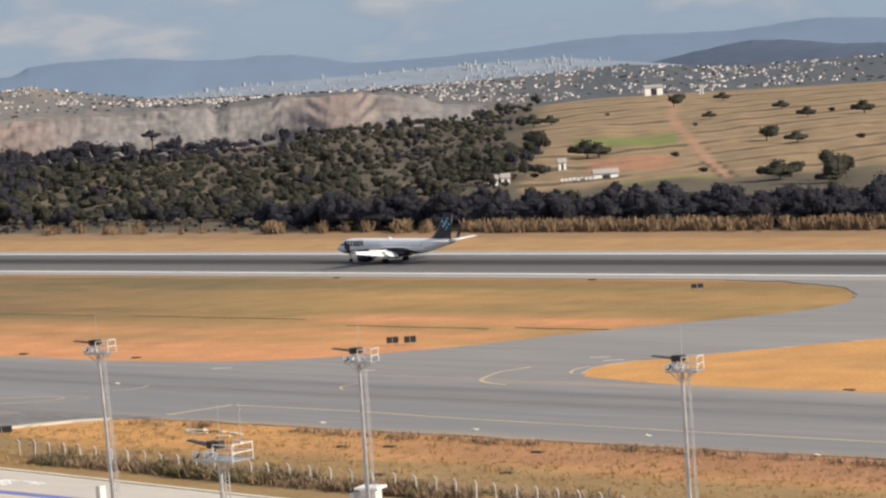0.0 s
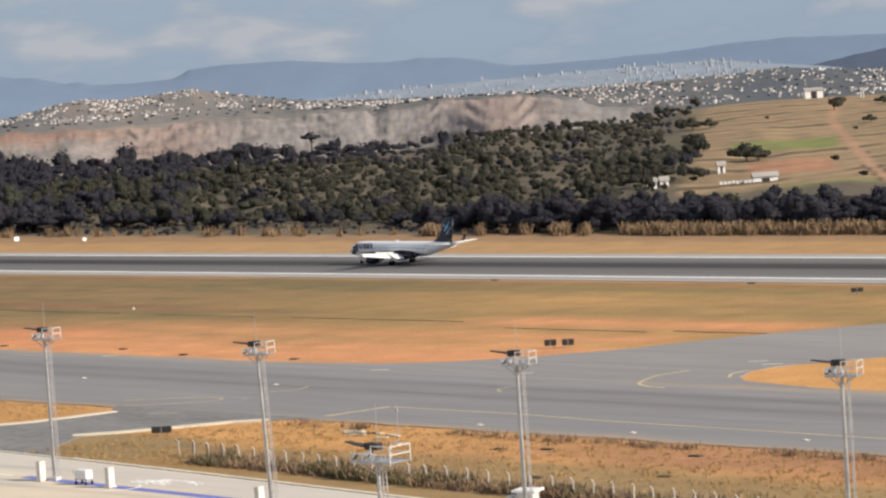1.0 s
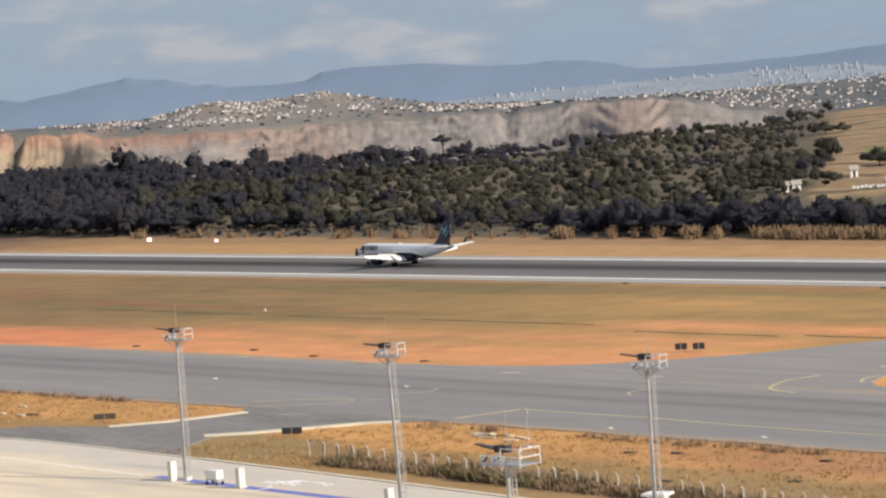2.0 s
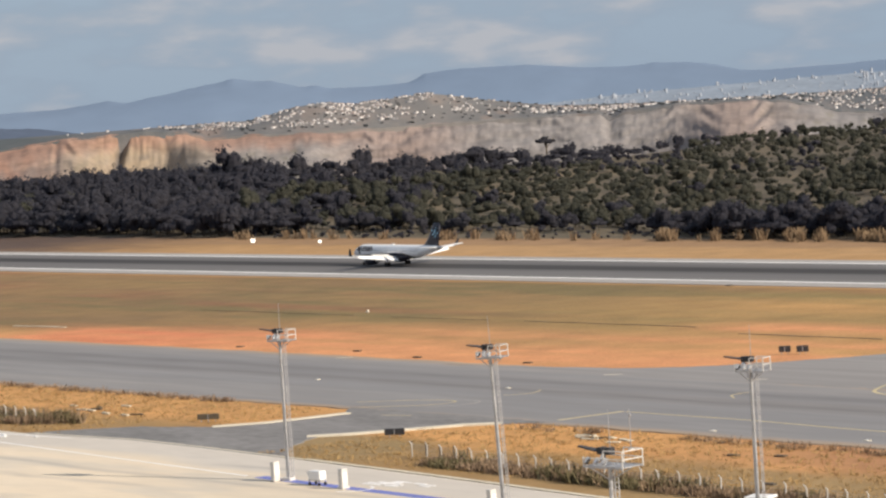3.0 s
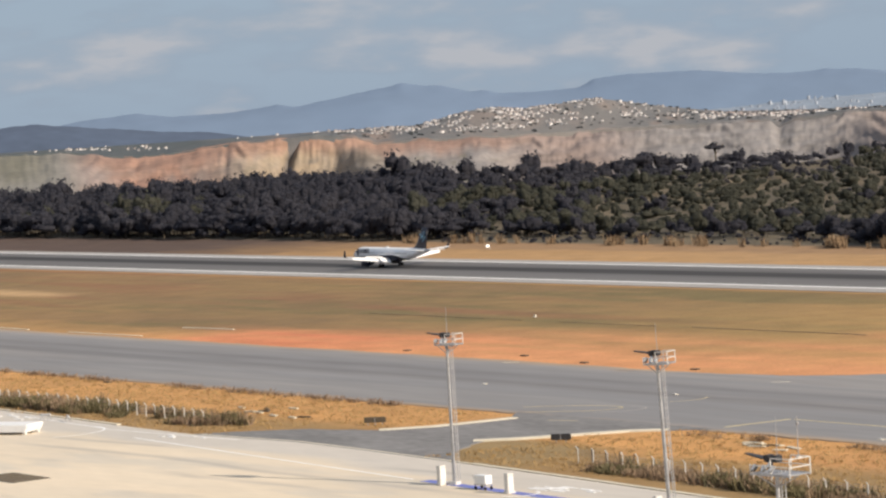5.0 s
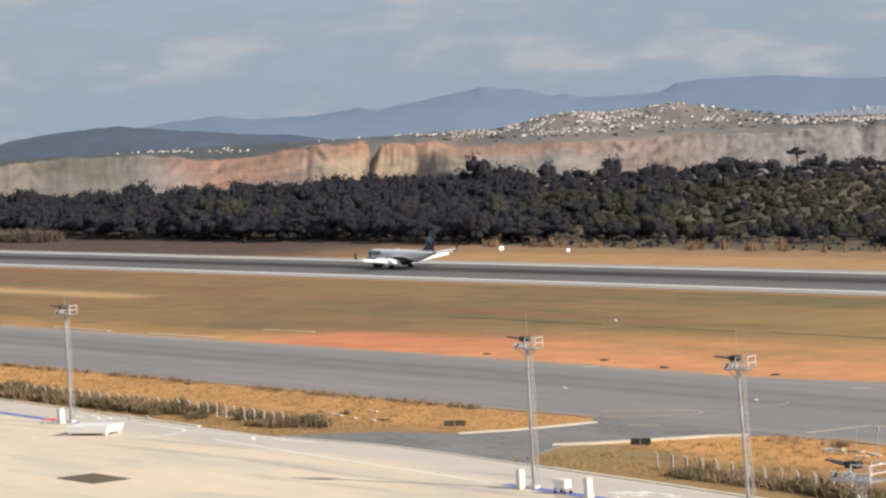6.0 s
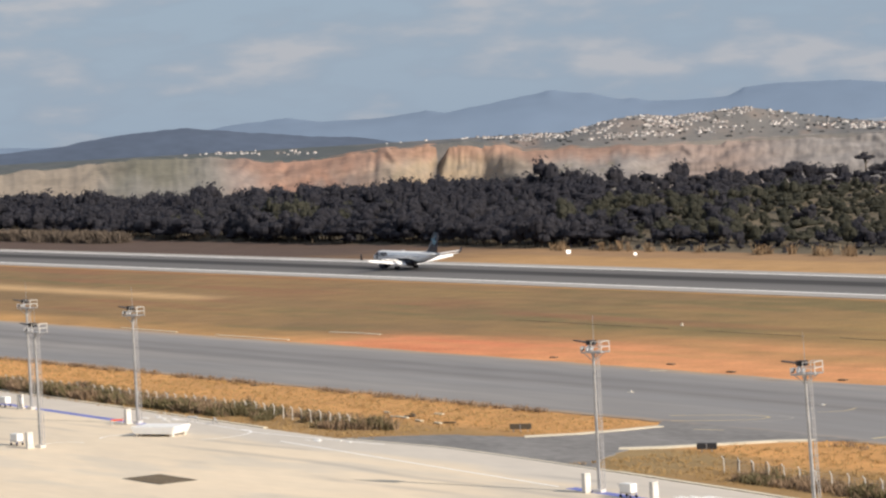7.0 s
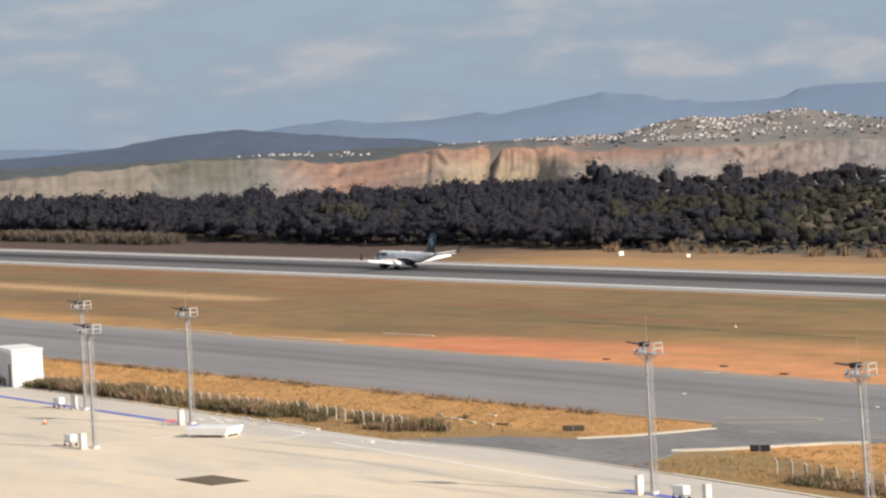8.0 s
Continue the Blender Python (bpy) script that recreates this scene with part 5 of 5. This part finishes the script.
# ---------------------------------------------------------------- farm on the hillside
def farm_shed(az, slope, w, d, h, label, mat):
    r = along(az, slope)
    x, y = place(az, r)
    z = float(land_height(np.array(az), np.array(r)))
    t = thing("farm_building", x, y, z - .2, az + 8, label, "building")
    part("wall", boxed(-w / 2, w / 2, -d / 2, d / 2, 0, h), mat, t)
    bm = bmesh.new()
    a = [bm.verts.new(p) for p in ((-w / 2 - .4, -d / 2 - .5, h), (w / 2 + .4, -d / 2 - .5, h), (w / 2 + .4, 0, h + 1.4), (-w / 2 - .4, 0, h + 1.4), (w / 2 + .4, d / 2 + .5, h), (-w / 2 - .4, d / 2 + .5, h))]
    for f in ((0, 1, 2, 3), (3, 2, 4, 5), (1, 4, 2), (0, 3, 5), (0, 5, 4, 1)):
        bm.faces.new([a[i] for i in f])
    part("roof", bm, SHOULDER, t, "grey sheet roof")
    part("doorway", boxed(-w / 6, w / 6, -d / 2 - .03, -d / 2 + .02, .1, h - .5), DARK_METAL, t)


farm_shed(40.7, -.0461, 7.5, 4, 1.7, "low white farm shed with grey roof", WHITE_PAINT)
farm_shed(41.49, -.0425, 2.4, 2.4, 2.6, "small white hut among trees", WHITE_PAINT)
farm_shed(42.78, -.0462, 3, 3, 2.2, "small white hut among trees", WHITE_PAINT)
farm_shed(42.55, -.0458, 2.6, 3, 2.2, "small white hut among trees", WHITE_PAINT)
farm_shed(39.74, -.0204, 9, 8, 4.0, "white hall on the hilltop", WHITE_PAINT)
farm_shed(38.85, -.0212, 1.6, 1.6, 3.6, "white water tank on the hilltop", WHITE_PAINT)
for k in range(9):
    az = 41.5 - k * .075
    r = along(az, -.0462)
    x, y = place(az, r)
    n = thing("beehive", x, y, float(land_height(np.array(az), np.array(r))) - .1, az, "small white box hive in a row on grass", "hive", "row of hives")
    part("body", boxed(-.5, .5, -.4, .4, 0, .9, bevel=.04), WHITE_PAINT, n)


# ---------------------------------------------------------------- the airliner
def tube(bm, sections, sides=24):
    """A lofted body; sections of x, half width, half height, centre height."""
    rings = []
    for x, w, h, z in sections:
        rings.append([bm.verts.new((x, w * cos(2 * pi * k / sides), z + h * sin(2 * pi * k / sides))) for k in range(sides)])
    for a, b in zip(rings, rings[1:]):
        for k in range(sides):
            bm.faces.new((a[k], a[(k + 1) % sides], b[(k + 1) % sides], b[k]))
    bm.faces.new(rings[0])
    bm.faces.new(rings[-1][::-1])
    return bm


def wing_mesh(stations, n=8):
    """A lofted aerofoil; stations of leading x, chord, y, z, thickness."""
    bm = bmesh.new()
    rings = []
    prof = [(k / n, 2.6 * (.2969 * (k / n) ** .5 - .126 * (k / n) - .3516 * (k / n) ** 2 + .2843 * (k / n) ** 3 - .1015 * (k / n) ** 4)) for k in range(n + 1)]
    for lx, c, y, z, th in stations:
        ring = [bm.verts.new((lx - c * u, y, z + th * c * v * 2)) for u, v in prof]
        ring += [bm.verts.new((lx - c * u, y, z - th * c * v * 1.2)) for u, v in prof[-2:0:-1]]
        rings.append(ring)
    m = len(rings[0])
    for a, b in zip(rings, rings[1:]):
        for k in range(m):
            bm.faces.new((a[k], a[(k + 1) % m], b[(k + 1) % m], b[k]))
    bm.faces.new(rings[0])
    bm.faces.new(rings[-1][::-1])
    return bm


def wheel_pair(parent, x, y, r, w, strut_top, spread):
    g = part("landing_gear", rod(bmesh.new(), (x, y, r), (x, y, strut_top), .14, .17, 10), PLANE_METAL, parent, "bare metal gear strut")
    for s in (-spread, spread):
        bm = rod(bmesh.new(), (x, y + s - w / 2, r), (x, y + s + w / 2, r), r, sides=20)
        part("wheel", bm, TYRE, g, "black tyre")


BODY = [(17.72, .05, .05, 2.75), (17.5, .35, .32, 2.78), (17.0, .68, .64, 2.86), (16.2, 1.02, 1.02, 3.0), (15.2, 1.28, 1.36, 3.17), (14.0, 1.44, 1.6, 3.28), (12.6, 1.5, 1.675, 3.32),
        (6.0, 1.505, 1.675, 3.32), (0.0, 1.505, 1.675, 3.32), (-6.0, 1.505, 1.675, 3.32), (-8.5, 1.45, 1.58, 3.42), (-11.0, 1.28, 1.32, 3.66), (-13.5, 1.0, 1.0, 3.95), (-16, .66, .66, 4.22), (-17.6, .4, .42, 4.38), (-18.5, .2, .22, 4.45)]


def airliner():
    p = thing("airliner", -485.7, 491.4, .07, 180, "white twin-jet airliner with navy belly and tail rolling on the runway", "aircraft")
    body = part("fuselage", tube(bmesh.new(), BODY), PLANE_WHITE, p, smooth=True)
    # navy lower hull, a shell a little proud of the white one
    bm = bmesh.new()
    rings = []
    for x in (16.6, 15.2, 14.0, 12.6, 9, 6, 3, 0, -2, -4, -5.5, -7, -8.5, -10):
        w, h, z = (float(np.interp(x, [r[0] for r in BODY[::-1]], [r[j] for r in BODY[::-1]])) for j in (1, 2, 3))
        lift = float(np.interp(x, [-10, -8.5, -5, -2, 4, 12, 16.6], [-80, -50, -8, -5, -14, -26, -55]))
        a0, a1 = 180 - lift, 360 + lift
        rings.append([bm.verts.new((x, (w + .02) * cos(radians(a0 + (a1 - a0) * k / 12)), z + (h + .02) * sin(radians(a0 + (a1 - a0) * k / 12)))) for k in range(13)])
    for a, b in zip(rings, rings[1:]):
        for k in range(12):
            bm.faces.new((a[k], a[k + 1], b[k + 1], b[k]))
    part("belly", bm, PLANE_NAVY, body, "dark navy lower hull", smooth=True)
    bm = bmesh.new()
    tube(bm, [(4.6, .3, .2, 1.9), (3.8, 1.3, .6, 1.95), (1.0, 1.65, .8, 1.98), (-2.0, 1.65, .8, 2.0), (-4.6, 1.2, .6, 2.0), (-5.8, .3, .2, 2.0)], 16)
    part("wing_fairing", bm, PLANE_NAVY, body, "dark navy wing root fairing", smooth=True)
    part("tail_cone", tube(bmesh.new(), [(-16.9, .53, .55, 4.33), (-17.8, .38, .40, 4.41), (-18.55, .2, .22, 4.47)], 16), PLANE_METAL, body, "bare metal tail cone", smooth=True)
    for s in (-1, 1):
        bm = bmesh.new()
        for k in range(3):
            x0, x1 = 15.55 - .55 * k, 15.05 - .55 * k
            def hull(x, z):
                w, h, c = (np.interp(x, [r[0] for r in BODY[::-1]], [r[j] for r in BODY[::-1]]) for j in (1, 2, 3))
                return (x, s * (w + .03) * max(.05, 1 - ((z - c) / (h + .03)) ** 2) ** .5, z)
            bm.faces.new([bm.verts.new(hull(*q)) for q in ((x0, 3.45 + .04 * k), (x1, 3.5 + .04 * k), (x1, 4.0 + .08 * k), (x0, 3.82 + .1 * k))])
        part("cockpit_window", bm, GLASS_DARK, body, "dark cockpit glass")
        for k in range(26):
            x = 11.0 - k * .82
            z = 3.62
            bm = boxed(x - .10, x + .10, s * 1.47 - .012, s * 1.50 + .012, z - .14, z + .14, bevel=.0)
            part("window", bm, GLASS_DARK, body)
        # lettering kept as plain bars
        for k, (x, w) in enumerate(((12.2, 1.1), (10.75, .85), (9.5, .85), (8.45, .4))):
            bm = bmesh.new()
            ys = s * 1.46
            for dx, dz, ww, hh in ((-w / 2, 0, .28, 1.15), (w / 2 - .28, 0, .28, 1.15), (-w / 2, -.42, w, .28)):
                box(bm, x + dx - .0, x + dx + ww, ys - .05, ys + .06, 4.02 + dz - hh / 2, 4.02 + dz + hh / 2)
            part("marking_bar", bm, PLANE_NAVY, body, "navy bar of the airline marking")
        for x in (13.6, -9.8):
            part("cabin_door", boxed(x - .4, x + .4, s * 1.40 - .03, s * (1.46 if x > 0 else 1.37) + .03, 2.75, 4.5, bevel=.03), PLANE_WHITE if x < 0 else PLANE_NAVY, body)
    for s in (-1, 1):
        w = part("wing", wing_mesh([(4.2, 6.3, s * 1.2, 2.15, .13), (2.4, 4.1, s * 4.6, 2.45, .12), (.5, 2.7, s * 10.2, 3.0, .11), (-1.6, 1.5, s * 15.2, 3.5, .10)]), PLANE_WHITE, p, smooth=True)
        bm = wing_mesh([(-1.6, 1.5, s * 15.2, 3.5, .1), (-2.2, 1.2, s * 15.7, 3.8, .09), (-3.0, .75, s * 16.0, 5.2, .08)])
        part("winglet", bm, PLANE_NAVY, w, "dark navy winglet", smooth=True)
        def plate(rows, thick=.07):
            """A panel between two edges; rows of y, front x, front z, rear x, rear z."""
            bm = bmesh.new()
            vs = [[bm.verts.new(q) for q in ((xf, s * yy, zf), (xr, s * yy, zr), (xr, s * yy, zr - thick), (xf, s * yy, zf - thick))] for yy, xf, zf, xr, zr in rows]
            for k in range(4):
                bm.faces.new((vs[0][k], vs[0][(k + 1) % 4], vs[1][(k + 1) % 4], vs[1][k]))
            bm.faces.new(vs[0][::-1])
            bm.faces.new(vs[1])
            return bm
        part("flap", plate([(1.7, -1.7, 2.2, -3.1, 1.35), (4.4, -1.4, 2.45, -2.75, 1.65)]), PLANE_WHITE, w, "lowered white flap")
        part("flap", plate([(4.7, -1.4, 2.48, -2.65, 1.7), (13.4, -2.35, 3.36, -3.15, 2.85)]), PLANE_WHITE, w, "lowered white flap")
        part("spoiler", plate([(3.4, -.5, 2.5, -1.4, 2.9), (8.6, -.85, 2.95, -1.7, 3.3)]), PLANE_WHITE, w, "raised white spoiler")
        for yy in (3.4, 6.6, 9.2):
            pod = part("flap_fairing", tube(bmesh.new(), [(1.0, .05, .05, 2.05 + yy * .07), (0, .16, .2, 1.98 + yy * .07), (-1.6, .14, .18, 1.9 + yy * .07), (-2.8, .03, .03, 1.85 + yy * .07)], 8), PLANE_WHITE, w)
            pod.matrix_basis = pose(0, s * yy, 0)
        e = part("engine", tube(bmesh.new(), [(6.4, .80, .80, 1.38), (6.1, .94, .96, 1.38), (5.0, 1.02, 1.04, 1.38), (3.6, .95, .97, 1.42), (2.4, .68, .70, 1.5)], 24), PLANE_NAVY, p, "dark navy engine cowling", smooth=True)
        e.matrix_basis = pose(0, s * 4.3, 0)
        r = part("intake_lip", tube(bmesh.new(), [(6.42, .78, .78, 1.38), (6.5, .86, .88, 1.38), (6.3, .93, .95, 1.38), (6.1, .955, .975, 1.38)], 24), PLANE_METAL, e, "bare metal intake lip", smooth=True)
        part("exhaust", tube(bmesh.new(), [(2.5, .5, .5, 1.55), (1.4, .36, .36, 1.57)], 16), PLANE_METAL, e, "bare metal exhaust cone", smooth=True)
        bm = boxed(1.2, 4.8, -.12, .12, 2.0, 2.6, bevel=.05)
        part("pylon", bm, PLANE_WHITE, e)
        st = part("tailplane", wing_mesh([(-13.8, 3.3, s * .5, 4.35, .1), (-16.4, 1.6, s * 6.7, 4.95, .09)]), PLANE_WHITE, p, smooth=True)
        wheel_pair(p, 0, s * 2.97, .5, .34, 2.0, .38)
    wheel_pair(p, 13.83, 0, .33, .2, 1.9, .2)
    bm = wing_mesh([(-10.6, 6.6, 4.7, 0, .05), (-11.9, 5.2, 5.5, 0, .09), (-13.0, 4.4, 6.6, 0, .09), (-15.6, 2.5, 10.3, 0, .09)])
    for v in bm.verts:
        v.co = Vector((v.co.x, v.co.z, v.co.y))
    fin = part("tail_fin", bm, PLANE_NAVY, p, "dark navy tail fin with light blue mark", smooth=True)
    for s in (-1, 1):
        for k, (x, z, w) in enumerate(((-15.0, 8.9, .5), (-15.7, 8.4, .6), (-15.2, 7.9, .45), (-16.2, 8.9, .5), (-16.3, 7.7, .45), (-16.9, 8.3, .4), (-15.9, 7.2, .35), (-16.6, 9.5, .4))):
            y = s * .3
            w *= .95
            z -= .45
            part("mark", boxed(x - w / 2, x + w / 2, min(y, y * .2), max(y, y * .2), z - w / 2, z + w / 2, bevel=.08), PLANE_BLUE, fin, "light blue square mark")
    part("antenna", boxed(1.0, 1.9, -.25, .25, 4.95, 5.2, bevel=.08), PLANE_WHITE, body)
    return p


plane = airliner()
plane.scale = (1.067, 1.067, 1.067)


def motions():
    rows = [(0.0, -485.7), (0.5, -510.8), (1.0, -535.5), (1.5, -559.1), (3.0, -625.5), (3.5, -646.3), (4.0, -666.2), (4.5, -684.9), (6.0, -738.2), (6.5, -754.8), (7.0, -770.8), (7.5, -785.9), (8.0, -801.0)]
    walk(plane, [(t, pose(x, 491.4, .075, 0, 0, 177.5)) for t, x in rows])


motions()
